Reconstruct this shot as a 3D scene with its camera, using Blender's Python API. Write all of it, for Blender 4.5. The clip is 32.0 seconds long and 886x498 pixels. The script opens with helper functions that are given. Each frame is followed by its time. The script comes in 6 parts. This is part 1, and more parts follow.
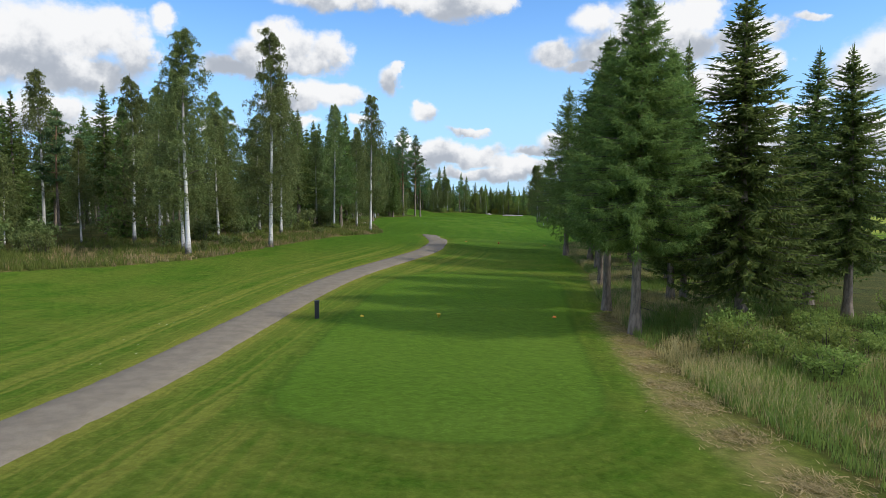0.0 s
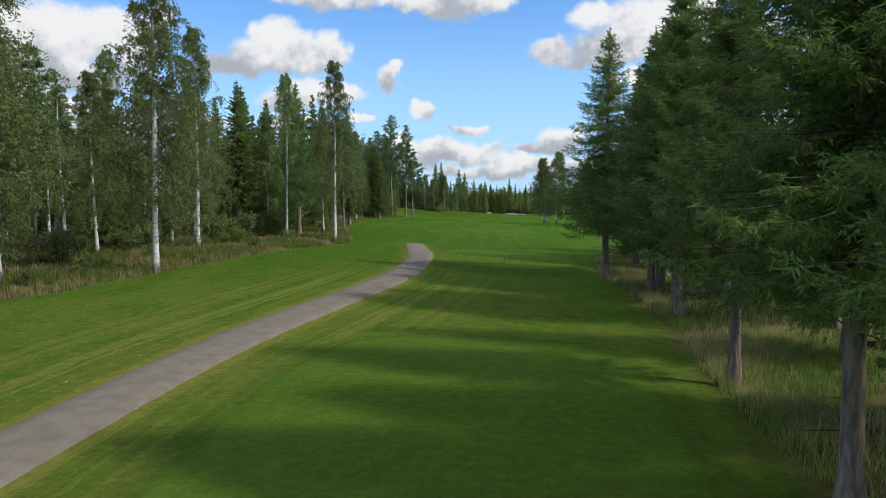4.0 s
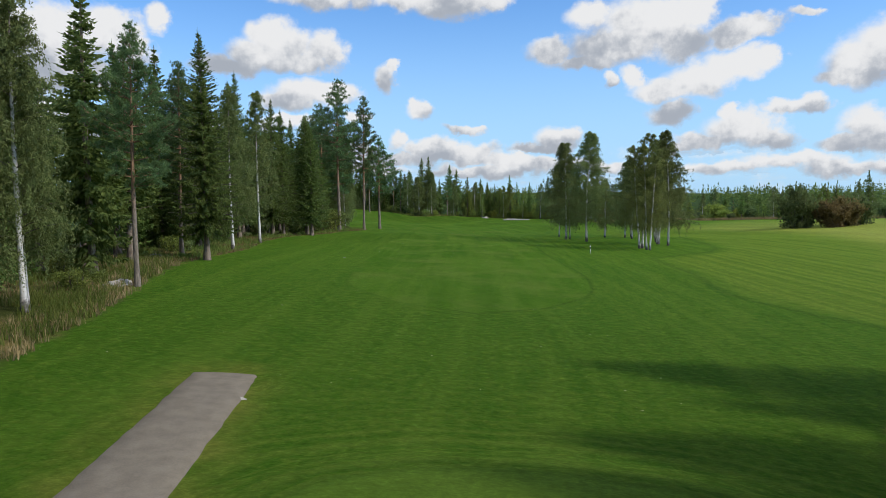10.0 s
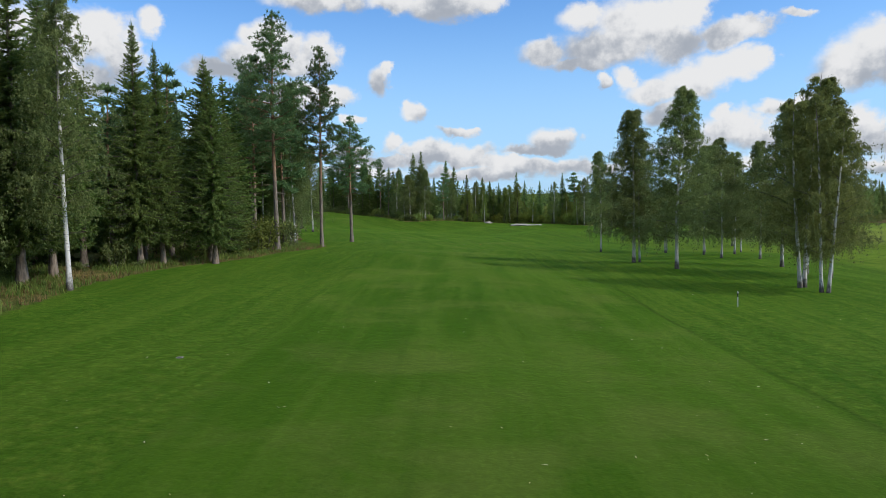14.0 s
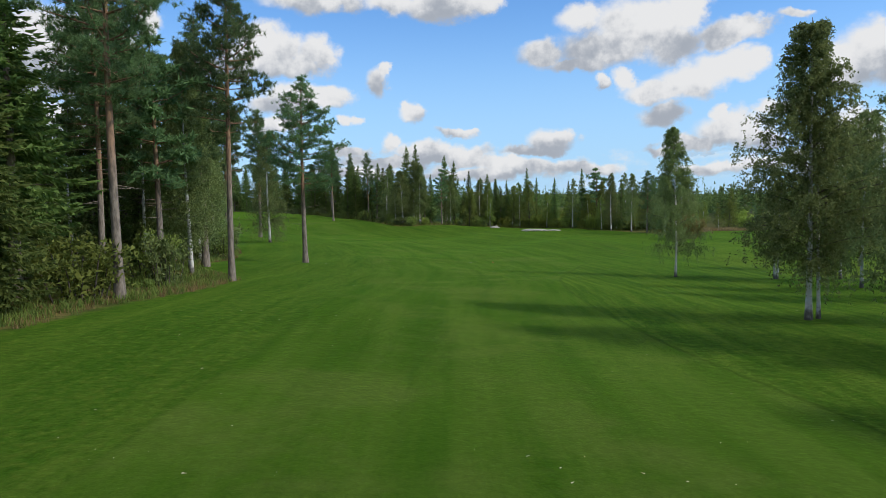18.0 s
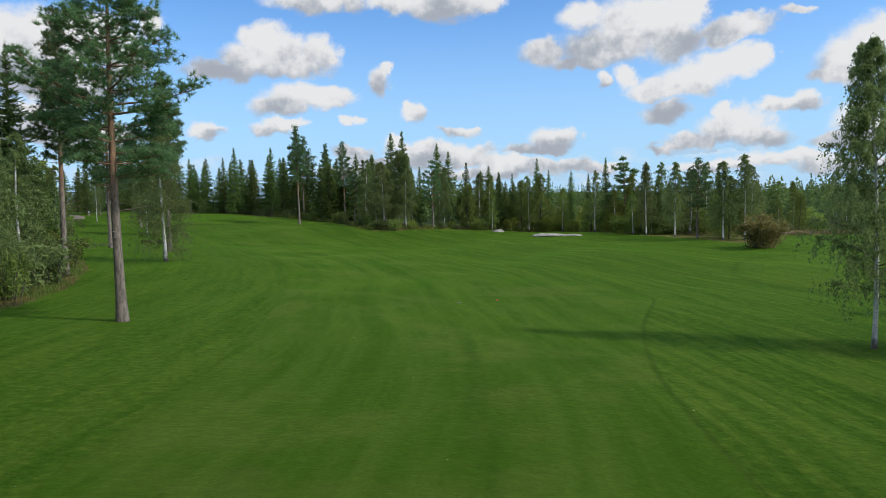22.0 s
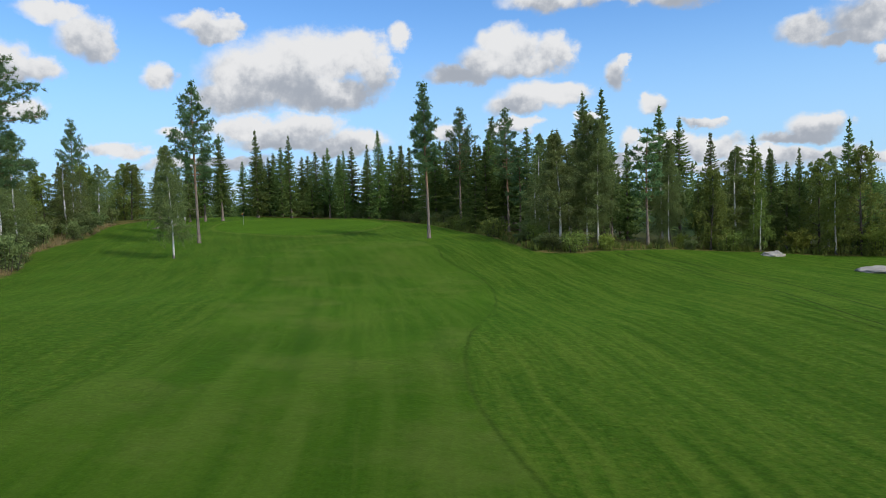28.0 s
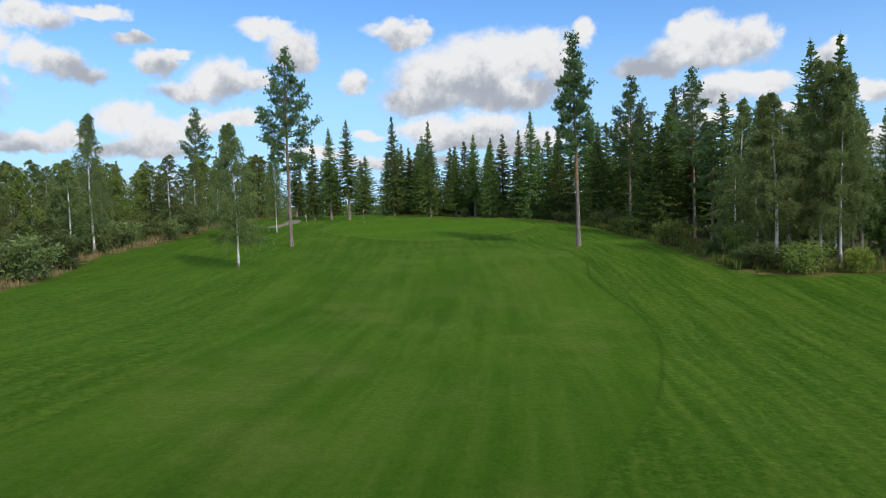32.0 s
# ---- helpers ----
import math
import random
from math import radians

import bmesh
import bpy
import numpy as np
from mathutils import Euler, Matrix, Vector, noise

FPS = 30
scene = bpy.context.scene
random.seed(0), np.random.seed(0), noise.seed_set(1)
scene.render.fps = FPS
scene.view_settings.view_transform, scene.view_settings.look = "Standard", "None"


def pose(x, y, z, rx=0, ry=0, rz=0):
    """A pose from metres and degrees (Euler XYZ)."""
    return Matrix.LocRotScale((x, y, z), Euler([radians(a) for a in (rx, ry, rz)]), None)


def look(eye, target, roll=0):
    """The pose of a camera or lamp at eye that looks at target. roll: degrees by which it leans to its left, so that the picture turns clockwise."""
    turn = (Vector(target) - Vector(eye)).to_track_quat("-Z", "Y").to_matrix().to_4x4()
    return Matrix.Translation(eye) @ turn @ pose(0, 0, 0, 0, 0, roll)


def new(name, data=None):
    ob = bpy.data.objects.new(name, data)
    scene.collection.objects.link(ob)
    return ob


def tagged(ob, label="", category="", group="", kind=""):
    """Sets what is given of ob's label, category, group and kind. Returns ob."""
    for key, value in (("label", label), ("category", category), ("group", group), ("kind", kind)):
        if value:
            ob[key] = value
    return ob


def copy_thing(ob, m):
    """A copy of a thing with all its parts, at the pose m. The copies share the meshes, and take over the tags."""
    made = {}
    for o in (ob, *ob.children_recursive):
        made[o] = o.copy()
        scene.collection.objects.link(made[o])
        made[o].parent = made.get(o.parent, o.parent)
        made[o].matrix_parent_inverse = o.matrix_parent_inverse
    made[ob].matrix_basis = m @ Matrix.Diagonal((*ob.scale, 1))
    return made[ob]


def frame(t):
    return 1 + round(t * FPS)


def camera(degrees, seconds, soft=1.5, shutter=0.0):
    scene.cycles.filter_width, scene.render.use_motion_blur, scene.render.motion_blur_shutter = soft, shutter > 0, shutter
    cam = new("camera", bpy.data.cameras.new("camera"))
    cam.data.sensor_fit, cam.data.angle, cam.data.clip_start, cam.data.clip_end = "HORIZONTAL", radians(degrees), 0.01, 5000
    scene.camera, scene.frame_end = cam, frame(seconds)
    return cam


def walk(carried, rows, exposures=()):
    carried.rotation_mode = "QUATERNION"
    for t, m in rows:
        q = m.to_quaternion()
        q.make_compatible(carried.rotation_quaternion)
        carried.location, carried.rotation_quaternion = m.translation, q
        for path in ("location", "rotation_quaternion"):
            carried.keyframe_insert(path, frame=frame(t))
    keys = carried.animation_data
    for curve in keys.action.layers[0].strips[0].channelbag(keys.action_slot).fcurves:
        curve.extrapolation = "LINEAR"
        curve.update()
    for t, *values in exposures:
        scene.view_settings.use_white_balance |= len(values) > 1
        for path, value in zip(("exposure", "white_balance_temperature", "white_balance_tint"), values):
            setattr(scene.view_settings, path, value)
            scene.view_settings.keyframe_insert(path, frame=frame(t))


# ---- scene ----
cam = camera(65.5, 32.0, soft=0.65)

PATH = [
    (0, (0.123, 1.043, 5.324), (-0.008, 3.034, 5.186), -0.0),
    (0.5, (0.076, 3.159, 5.375), (-0.055, 5.149, 5.237), -0.1),
    (1, (-0.011, 5.298, 5.41), (-0.143, 7.289, 5.27), -0.1),
    (1.5, (-0.096, 7.554, 5.418), (-0.228, 9.544, 5.278), -0.3),
    (2, (-0.155, 10.14, 5.42), (-0.287, 12.131, 5.279), -0.3),
    (2.5, (-0.198, 13.043, 5.401), (-0.33, 15.034, 5.259), -0.4),
    (3, (-0.192, 16.142, 5.378), (-0.324, 18.133, 5.236), -0.4),
    (3.5, (-0.13, 19.539, 5.387), (-0.261, 21.53, 5.243), -0.5),
    (5.5, (0.393, 35.584, 5.441), (0.265, 37.575, 5.3), -0.1),
    (6, (0.658, 39.679, 5.514), (0.529, 41.67, 5.373), -0.1),
    (6.5, (0.902, 43.798, 5.641), (0.773, 45.789, 5.5), 0.1),
    (7, (1.124, 48.015, 5.803), (0.994, 50.006, 5.662), 0.0),
    (7.5, (1.257, 52.416, 5.945), (1.127, 54.407, 5.803), 0.0),
    (8, (1.263, 56.994, 6.069), (1.135, 58.984, 5.927), -0.1),
    (8.5, (1.156, 61.729, 6.169), (1.028, 63.72, 6.026), -0.3),
    (9, (1.026, 66.655, 6.252), (0.898, 68.646, 6.108), -0.3),
    (9.5, (0.755, 71.738, 6.272), (0.629, 73.729, 6.128), -0.3),
    (10, (0.453, 77.026, 6.269), (0.33, 79.017, 6.124), -0.5),
    (10.5, (0.073, 82.421, 6.224), (-0.048, 84.412, 6.081), -0.7),
    (11, (-0.235, 87.854, 6.272), (-0.353, 89.845, 6.128), -0.6),
    (11.5, (-0.582, 92.964, 6.279), (-0.698, 94.955, 6.135), -0.5),
    (12, (-0.91, 97.966, 6.28), (-1.022, 99.958, 6.137), -0.5),
    (12.5, (-1.259, 102.838, 6.235), (-1.371, 104.83, 6.094), -0.6),
    (13, (-1.595, 107.588, 6.201), (-1.705, 109.58, 6.061), -0.6),
    (13.5, (-1.903, 112.29, 6.125), (-2.011, 114.282, 5.986), -0.7),
    (14, (-2.243, 116.874, 6.15), (-2.351, 118.866, 6.011), -0.8),
    (14.5, (-2.576, 121.322, 6.167), (-2.683, 123.315, 6.028), -0.8),
    (16.5, (-3.163, 138.607, 6.173), (-3.273, 140.599, 6.036), -0.9),
    (17, (-3.42, 142.547, 6.173), (-3.527, 144.54, 6.036), -1.0),
    (17.5, (-3.684, 146.539, 6.161), (-3.789, 148.532, 6.025), -0.9),
    (18, (-3.917, 150.508, 6.141), (-4.021, 152.501, 6.004), -0.9),
    (18.5, (-4.051, 154.409, 6.159), (-4.156, 156.402, 6.021), -0.9),
    (19, (-4.115, 158.323, 6.17), (-4.219, 160.315, 6.032), -1.0),
    (19.5, (-4.145, 162.416, 6.142), (-4.248, 164.409, 6.004), -0.9),
    (20, (-4.105, 166.671, 6.145), (-4.208, 168.663, 6.007), -1.0),
    (20.5, (-3.972, 171.151, 6.079), (-4.075, 173.143, 5.941), -1.1),
    (21, (-3.746, 175.838, 6.021), (-3.851, 177.83, 5.882), -1.1),
    (21.5, (-3.523, 180.727, 5.967), (-3.628, 182.72, 5.829), -1.2),
    (22, (-3.283, 185.802, 5.903), (-3.395, 187.794, 5.764), -1.3),
    (22.5, (-2.975, 190.954, 5.898), (-3.129, 192.943, 5.757), -1.2),
    (23, (-2.651, 196.233, 5.949), (-2.858, 198.218, 5.809), -1.3),
    (23.5, (-2.375, 201.597, 5.988), (-2.642, 203.574, 5.849), -1.3),
    (24, (-2.2, 206.995, 6.013), (-2.526, 208.963, 5.877), -1.4),
    (24.5, (-2.07, 212.304, 6.058), (-2.446, 214.264, 5.922), -1.4),
    (25, (-2.126, 217.51, 6.089), (-2.545, 219.46, 5.954), -1.5),
    (25.5, (-2.549, 222.669, 6.111), (-3.015, 224.609, 5.976), -1.5),
    (27.5, (-4.424, 242.486, 6.202), (-5.087, 244.368, 6.071), -1.8),
    (28, (-4.517, 246.895, 6.161), (-5.28, 248.739, 6.032), -1.9),
    (28.5, (-4.595, 250.949, 6.091), (-5.461, 252.747, 5.968), -1.9),
    (29, (-4.829, 254.675, 5.996), (-5.789, 256.426, 5.876), -1.9),
    (29.5, (-5.301, 257.914, 5.909), (-6.338, 259.62, 5.792), -1.9),
    (30, (-5.957, 260.877, 5.792), (-7.081, 262.528, 5.679), -1.8),
    (30.5, (-6.862, 263.462, 5.703), (-8.045, 265.071, 5.592), -1.8),
    (31, (-8.108, 265.86, 5.67), (-9.297, 267.464, 5.556), -1.8),
    (31.5, (-9.648, 268.223, 5.699), (-10.849, 269.818, 5.585), -1.8),
    (32, (-11.424, 270.728, 5.749), (-12.635, 272.316, 5.632), -1.7),
]
walk(cam, [(t, look(eye, target, roll)) for t, eye, target, roll in PATH], [(0.0, 0.17), (2.0, 0.15), (5.5, 0.02), (9.0, 0.0), (12.0, -0.02), (20.0, -0.05), (28.0, -0.05), (32.0, 0.02)])


# ---------------------------------------------------------------- sun and sky
SUN_FROM = Vector((0.735, -0.17, 0.64)).normalized()
sun = new("sun", bpy.data.lights.new("sun", "SUN"))
sun.data.energy, sun.data.angle, sun.data.color = 3.3, radians(4.0), (1.0, 0.955, 0.88)
sun.matrix_world = look(SUN_FROM * 100, (0, 0, 0))

world = bpy.data.worlds.new("sky")
scene.world = world
world.use_nodes = True
wt = world.node_tree
wt.nodes.clear()


class Nodes:
    """Short hand for building a node tree."""

    def __init__(self, tree):
        self.tree = tree

    def add(self, kind, **values):
        n = self.tree.nodes.new(kind)
        for key, value in values.items():
            n.inputs[key.replace("_", " ")].default_value = value
        return n

    def link(self, a, b):
        self.tree.links.new(a, b)

    def math(self, op, a, b=0.0, c=None, clamp=False):
        n = self.tree.nodes.new("ShaderNodeMath")
        n.operation, n.use_clamp = op, clamp
        for i, v in enumerate((a, b) if c is None else (a, b, c)):
            if isinstance(v, (int, float)):
                n.inputs[i].default_value = v
            else:
                self.link(v, n.inputs[i])
        return n.outputs[0]

    def step(self, v, lo, hi, a=0.0, b=1.0):
        n = self.tree.nodes.new("ShaderNodeMapRange")
        n.interpolation_type = "SMOOTHSTEP"
        self.link(v, n.inputs[0])
        for i, x in enumerate((lo, hi, a, b)):
            n.inputs[i + 1].default_value = x
        return n.outputs[0]

    def mix(self, f, a, b, blend="MIX"):
        n = self.tree.nodes.new("ShaderNodeMix")
        n.data_type, n.blend_type = "RGBA", blend
        for sock, v in ((n.inputs[0], f), (n.inputs[6], a), (n.inputs[7], b)):
            if isinstance(v, (int, float)):
                sock.default_value = v
            elif isinstance(v, tuple):
                sock.default_value = (*v, 1.0)
            else:
                self.link(v, sock)
        return n.outputs[2]

    def noise(self, vec, scale, detail=4.0, rough=0.55, dim="3D"):
        n = self.tree.nodes.new("ShaderNodeTexNoise")
        n.noise_dimensions = dim
        n.inputs["Scale"].default_value, n.inputs["Detail"].default_value = scale, detail
        n.inputs["Roughness"].default_value = rough
        if dim == "1D":
            self.link(vec, n.inputs["W"])
        else:
            self.link(vec, n.inputs["Vector"])
        return n.outputs["Fac"]

    def scaled(self, vec, x, y, z):
        n = self.tree.nodes.new("ShaderNodeVectorMath")
        n.operation = "MULTIPLY"
        self.link(vec, n.inputs[0])
        n.inputs[1].default_value = (x, y, z)
        return n.outputs[0]


W = Nodes(wt)
coord = W.add("ShaderNodeTexCoord").outputs["Generated"]
split = W.add("ShaderNodeSeparateXYZ")
W.link(coord, split.inputs[0])
# azimuth in degrees to the left of +y, height in degrees
azim = W.math("MULTIPLY", W.math("ARCTAN2", W.math("MULTIPLY", split.outputs[0], -1.0), split.outputs[1]), 57.2958)
elev = W.math("MULTIPLY", W.math("ARCSINE", split.outputs[2]), 57.2958)
puff = W.noise(coord, 17.0, 5.0, 0.55)
puff_b = W.noise(W.scaled(coord, 1.0, 1.0, 1.3), 24.0, 5.0, 0.55)
frill = W.noise(coord, 60.0, 4.0, 0.6)
azim_w = W.math("MULTIPLY_ADD", W.math("SUBTRACT", puff, 0.5), 2.6, azim)
azim_w = W.math("MULTIPLY_ADD", W.math("SUBTRACT", frill, 0.5), 1.2, azim_w)
elev_w = W.math("MULTIPLY_ADD", W.math("SUBTRACT", puff_b, 0.5), 2.2, elev)
spot = W.add("ShaderNodeCombineXYZ")
W.link(azim_w, spot.inputs[0])
W.link(elev_w, spot.inputs[1])
cover = W.math("SUBTRACT", W.math("MULTIPLY", azim, 0.0), 1.0)
relief = W.math("MULTIPLY", azim, 0.0)
heaped = W.math("ADD", relief, 0.0001)


def cloud(base, tall, *heads):
    """One cumulus of rounded heads: the height of its flat base, how tall it is, and each head's middle and half sizes, in degrees."""
    global cover, relief, heaped
    near = None
    for az, el, wide, high in heads:
        n = W.add("ShaderNodeVectorMath")
        n.operation = "MULTIPLY_ADD"
        W.link(spot.outputs[0], n.inputs[0])
        n.inputs[1].default_value = (1.0 / wide, 1.0 / high, 0.0)
        n.inputs[2].default_value = (-az / wide, -el / high, 0.0)
        d = W.add("ShaderNodeVectorMath")
        d.operation = "LENGTH"
        W.link(n.outputs[0], d.inputs[0])
        near = d.outputs["Value"] if near is None else W.math("SMOOTH_MIN", near, d.outputs["Value"], 0.25)
    body = W.math("SUBTRACT", 1.12, near)
    share = W.math("POWER", W.math("MAXIMUM", W.math("ADD", body, 0.25), 0.0), 2.0)
    tone = W.math("MULTIPLY_ADD", elev_w, 2.0 / tall, -1.0 - 2.0 * base / tall)
    relief = W.math("MULTIPLY_ADD", share, tone, relief)
    heaped = W.math("ADD", heaped, share)
    cover = W.math("MAXIMUM", cover, body)


cloud(7.3, 7.3, (32.9, 11.9, 5.3, 2.3), (36.4, 10.5, 5.1, 2.7), (29.0, 12.4, 2.7, 1.8), (25.5, 13.5, 1.1, 1.1), (38.8, 8.9, 3.3, 1.6), (31.6, 9.2, 4.6, 1.7), (27.4, 11.0, 1.8, 2.2))
cloud(4.6, 3.2, (37.7, 6.4, 3.5, 1.1), (33.7, 6.4, 3.7, 1.4), (34.9, 5.4, 4.4, 0.8))
cloud(9.6, 4.5, (16.2, 12.3, 2.9, 1.7), (18.7, 11.4, 2.2, 1.3), (12.9, 12.0, 1.9, 1.4), (15.3, 10.9, 4.0, 1.0), (20.7, 10.4, 2.8, 0.8), (17.4, 13.0, 1.7, 1.1))
cloud(7.0, 2.7, (13.9, 8.6, 3.8, 1.1), (16.3, 7.9, 2.3, 1.0), (11.9, 8.9, 2.1, 0.8))
cloud(5.5, 1.7, (16.8, 6.2, 1.9, 0.7), (10.6, 6.9, 0.9, 0.4))
cloud(8.7, 2.6, (8.1, 9.7, 1.1, 1.0), (7.6, 10.7, 0.6, 0.6))
cloud(6.5, 1.9, (5.5, 7.4, 1.2, 0.9), (5.9, 7.9, 0.6, 0.5))
cloud(5.2, 1.2, (1.8, 5.6, 1.9, 0.4), (0.9, 5.8, 0.9, 0.4))
cloud(2.7, 3.0, (7.1, 4.8, 0.9, 0.8), (4.4, 4.1, 3.1, 0.9), (1.1, 3.9, 2.6, 0.9), (3.0, 3.3, 5.1, 0.6))
cloud(3.5, 2.4, (-6.0, 4.8, 2.1, 1.1), (-7.0, 5.1, 1.1, 0.7), (-3.7, 4.0, 2.2, 0.5), (-5.1, 4.0, 2.7, 0.4))
cloud(1.7, 2.2, (-1.6, 3.1, 2.8, 0.7), (-5.3, 2.7, 4.1, 0.7), (-8.9, 2.4, 3.1, 0.6), (10.0, 2.5, 3.7, 0.6), (-0.2, 2.2, 6.0, 0.6))
cloud(14.9, 2.1, (12.7, 16.0, 4.5, 1.1))
cloud(14.3, 2.7, (6.8, 15.9, 2.8, 1.0), (2.4, 15.4, 4.2, 1.2), (-0.7, 15.6, 1.6, 0.9))
cloud(10.0, 6.0, (-13.2, 13.4, 4.4, 2.5), (-10.4, 11.8, 4.3, 1.7), (-15.5, 11.7, 2.5, 1.6), (-5.3, 11.6, 1.8, 1.1), (-8.6, 14.2, 2.2, 1.2), (-16.3, 14.3, 2.0, 1.8), (-20.5, 12.5, 2.2, 0.9), (-18.9, 12.0, 2.0, 0.9), (-23.8, 13.1, 1.3, 0.4), (-8.4, 10.6, 3.1, 0.6))
cloud(5.4, 5.9, (-19.4, 9.9, 3.0, 1.4), (-21.6, 10.1, 1.1, 1.0), (-16.6, 9.0, 2.9, 1.5), (-14.2, 8.4, 2.6, 1.0), (-14.9, 6.5, 1.8, 1.1), (-11.9, 9.3, 1.0, 0.9))
cloud(8.7, 1.2, (-10.2, 9.3, 0.6, 0.6))
cloud(7.4, 4.8, (-27.3, 9.2, 2.5, 1.8), (-28.6, 10.7, 1.7, 1.6), (-25.9, 8.4, 1.6, 0.7), (-30.1, 9.7, 1.9, 2.2))
cloud(5.9, 1.5, (-24.0, 6.6, 1.8, 0.7), (-22.3, 6.5, 1.5, 0.7))
cloud(3.2, 3.9, (-19.9, 5.2, 2.6, 1.5), (-19.0, 6.5, 0.8, 0.6), (-17.5, 4.2, 2.8, 0.7), (-21.4, 4.2, 2.3, 1.0), (-15.2, 3.8, 2.1, 0.4))
cloud(2.7, 3.7, (-28.0, 5.0, 2.0, 1.4), (-26.9, 3.7, 2.4, 0.6), (-29.6, 3.7, 2.6, 1.0))
cloud(1.3, 1.9, (-23.3, 2.6, 4.1, 0.7), (-18.3, 2.2, 3.6, 0.6), (-26.6, 2.0, 3.2, 0.6), (-30.3, 2.1, 2.9, 0.8))
cloud(10.7, 4.8, (49.2, 13.1, 2.1, 1.7), (47.9, 12.2, 1.3, 1.5), (51.1, 14.5, 2.3, 0.9))
cloud(8.5, 3.8, (54.5, 10.6, 2.8, 1.7), (57.0, 9.6, 3.0, 1.1), (52.4, 10.5, 1.9, 1.1))
cloud(10.7, 2.0, (59.4, 11.6, 1.7, 0.9), (57.9, 12.3, 1.2, 0.5))
cloud(9.1, 2.3, (44.0, 10.2, 1.4, 1.1))
cloud(12.6, 2.4, (40.0, 13.6, 2.2, 0.9), (38.7, 14.3, 1.4, 0.7))
cloud(4.2, 4.7, (61.6, 7.5, 2.2, 1.4), (59.3, 6.3, 2.6, 1.4), (56.0, 7.1, 2.4, 1.1), (53.5, 7.7, 1.7, 0.9), (60.6, 5.1, 4.3, 0.8))
cloud(9.7, 3.4, (66.0, 11.1, 2.2, 1.4), (67.6, 11.8, 1.9, 1.3), (64.1, 10.5, 1.5, 0.9))
cloud(12.6, 2.8, (67.1, 14.2, 2.9, 0.9), (63.3, 14.8, 2.2, 0.6), (60.6, 13.1, 1.6, 0.5))
cloud(4.6, 2.4, (67.5, 6.0, 1.6, 0.6), (65.8, 6.0, 1.4, 1.0), (68.3, 5.2, 2.7, 0.6))
cloud(5.0, 9.4, (71.2, 12.6, 2.9, 1.8), (72.3, 8.9, 3.4, 2.2), (70.9, 5.9, 2.6, 0.9))
cloud(4.1, 2.3, (29.2, 5.3, 3.0, 1.1), (31.6, 4.9, 2.1, 0.8))
cloud(5.1, 1.4, (21.7, 5.8, 1.4, 0.7))
cloud(13.5, 1.6, (40.5, 14.3, 3.0, 0.8))
cloud(2.8, 4.1, (15.8, 6.4, 1.7, 0.5), (10.2, 4.2, 2.0, 0.6), (8.4, 3.4, 3.3, 0.6))
cloud(3.2, 3.4, (43.3, 6.0, 1.6, 0.5), (47.4, 4.9, 2.7, 0.6), (41.0, 3.8, 5.6, 0.6))
relief = W.math("DIVIDE", relief, heaped)
# scattered cumulus over the rest of the sky, and a hazy bank low down
rest = W.noise(W.scaled(coord, 1.0, 1.0, 2.2), 3.4, 6.0, 0.55)
away = W.step(split.outputs[1], 0.30, -0.15)
cover = W.math("MAXIMUM", cover, W.math("SUBTRACT", W.math("MULTIPLY", W.step(rest, 0.40, 0.62), W.math("MULTIPLY", away, 1.3)), 0.5))
high_up = W.math("MULTIPLY", W.step(elev, 24.0, 36.0, 0.0, 1.3), W.step(rest, 0.40, 0.62))
cover = W.math("MAXIMUM", cover, W.math("SUBTRACT", high_up, 0.5))
bank = W.math("MULTIPLY_ADD", W.noise(W.scaled(coord, 1.0, 1.0, 4.0), 9.0, 5.0, 0.6), 1.3, -0.62)
bank = W.math("SUBTRACT", bank, W.step(elev, 3.0, 7.0))
cover = W.math("MAXIMUM", cover, bank)
grain = W.math("MULTIPLY_ADD", frill, 0.5, -0.25)
mask = W.step(W.math("ADD", cover, grain), -0.06, 0.52)
soft_puff = W.noise(coord, 20.0, 4.0, 0.5)
lit = W.math("ADD", relief, W.math("MULTIPLY_ADD", soft_puff, 3.0, -1.5))
lit = W.math("ADD", lit, W.math("MULTIPLY_ADD", frill, 1.2, -0.6))
thick = W.step(cover, 0.15, 0.75)
white = W.mix(W.step(lit, -1.0, 0.35), (0.62, 0.68, 0.78), (1.22, 1.23, 1.25))
white = W.mix(W.math("MULTIPLY", thick, W.step(lit, 0.0, -1.0, 0.0, 0.45)), white, (0.52, 0.57, 0.66))
nishita = W.add("ShaderNodeTexSky")
nishita.sky_type, nishita.sun_disc = "NISHITA", False
nishita.sun_elevation, nishita.sun_rotation = math.asin(SUN_FROM.z), math.atan2(SUN_FROM.x, SUN_FROM.y)
nishita.altitude, nishita.air_density, nishita.dust_density, nishita.ozone_density = 120, 1.0, 0.6, 1.6
blue = W.mix(1.0, nishita.outputs[0], (0.70, 1.06, 1.44), "MULTIPLY")
blue = W.mix(W.step(elev, 17.0, 1.0, 0.0, 0.75), blue, (3.3, 5.2, 7.5))
back_a = W.add("ShaderNodeBackground", Strength=0.135)
W.link(blue, back_a.inputs[0])
# unseen cloud overhead and behind is made extra bright, to add fill light
high = W.math("MAXIMUM", W.step(elev, 25.0, 38.0), W.step(split.outputs[1], 0.2, -0.2))
white = W.mix(W.math("MULTIPLY", high, 0.7), white, (2.15, 2.15, 2.2))
back_b = W.add("ShaderNodeBackground", Strength=0.68)
W.link(white, back_b.inputs[0])
both = W.add("ShaderNodeMixShader")
W.link(W.math("MULTIPLY", mask, W.step(elev, -1.0, 1.5)), both.inputs[0])
W.link(back_a.outputs[0], both.inputs[1])
W.link(back_b.outputs[0], both.inputs[2])
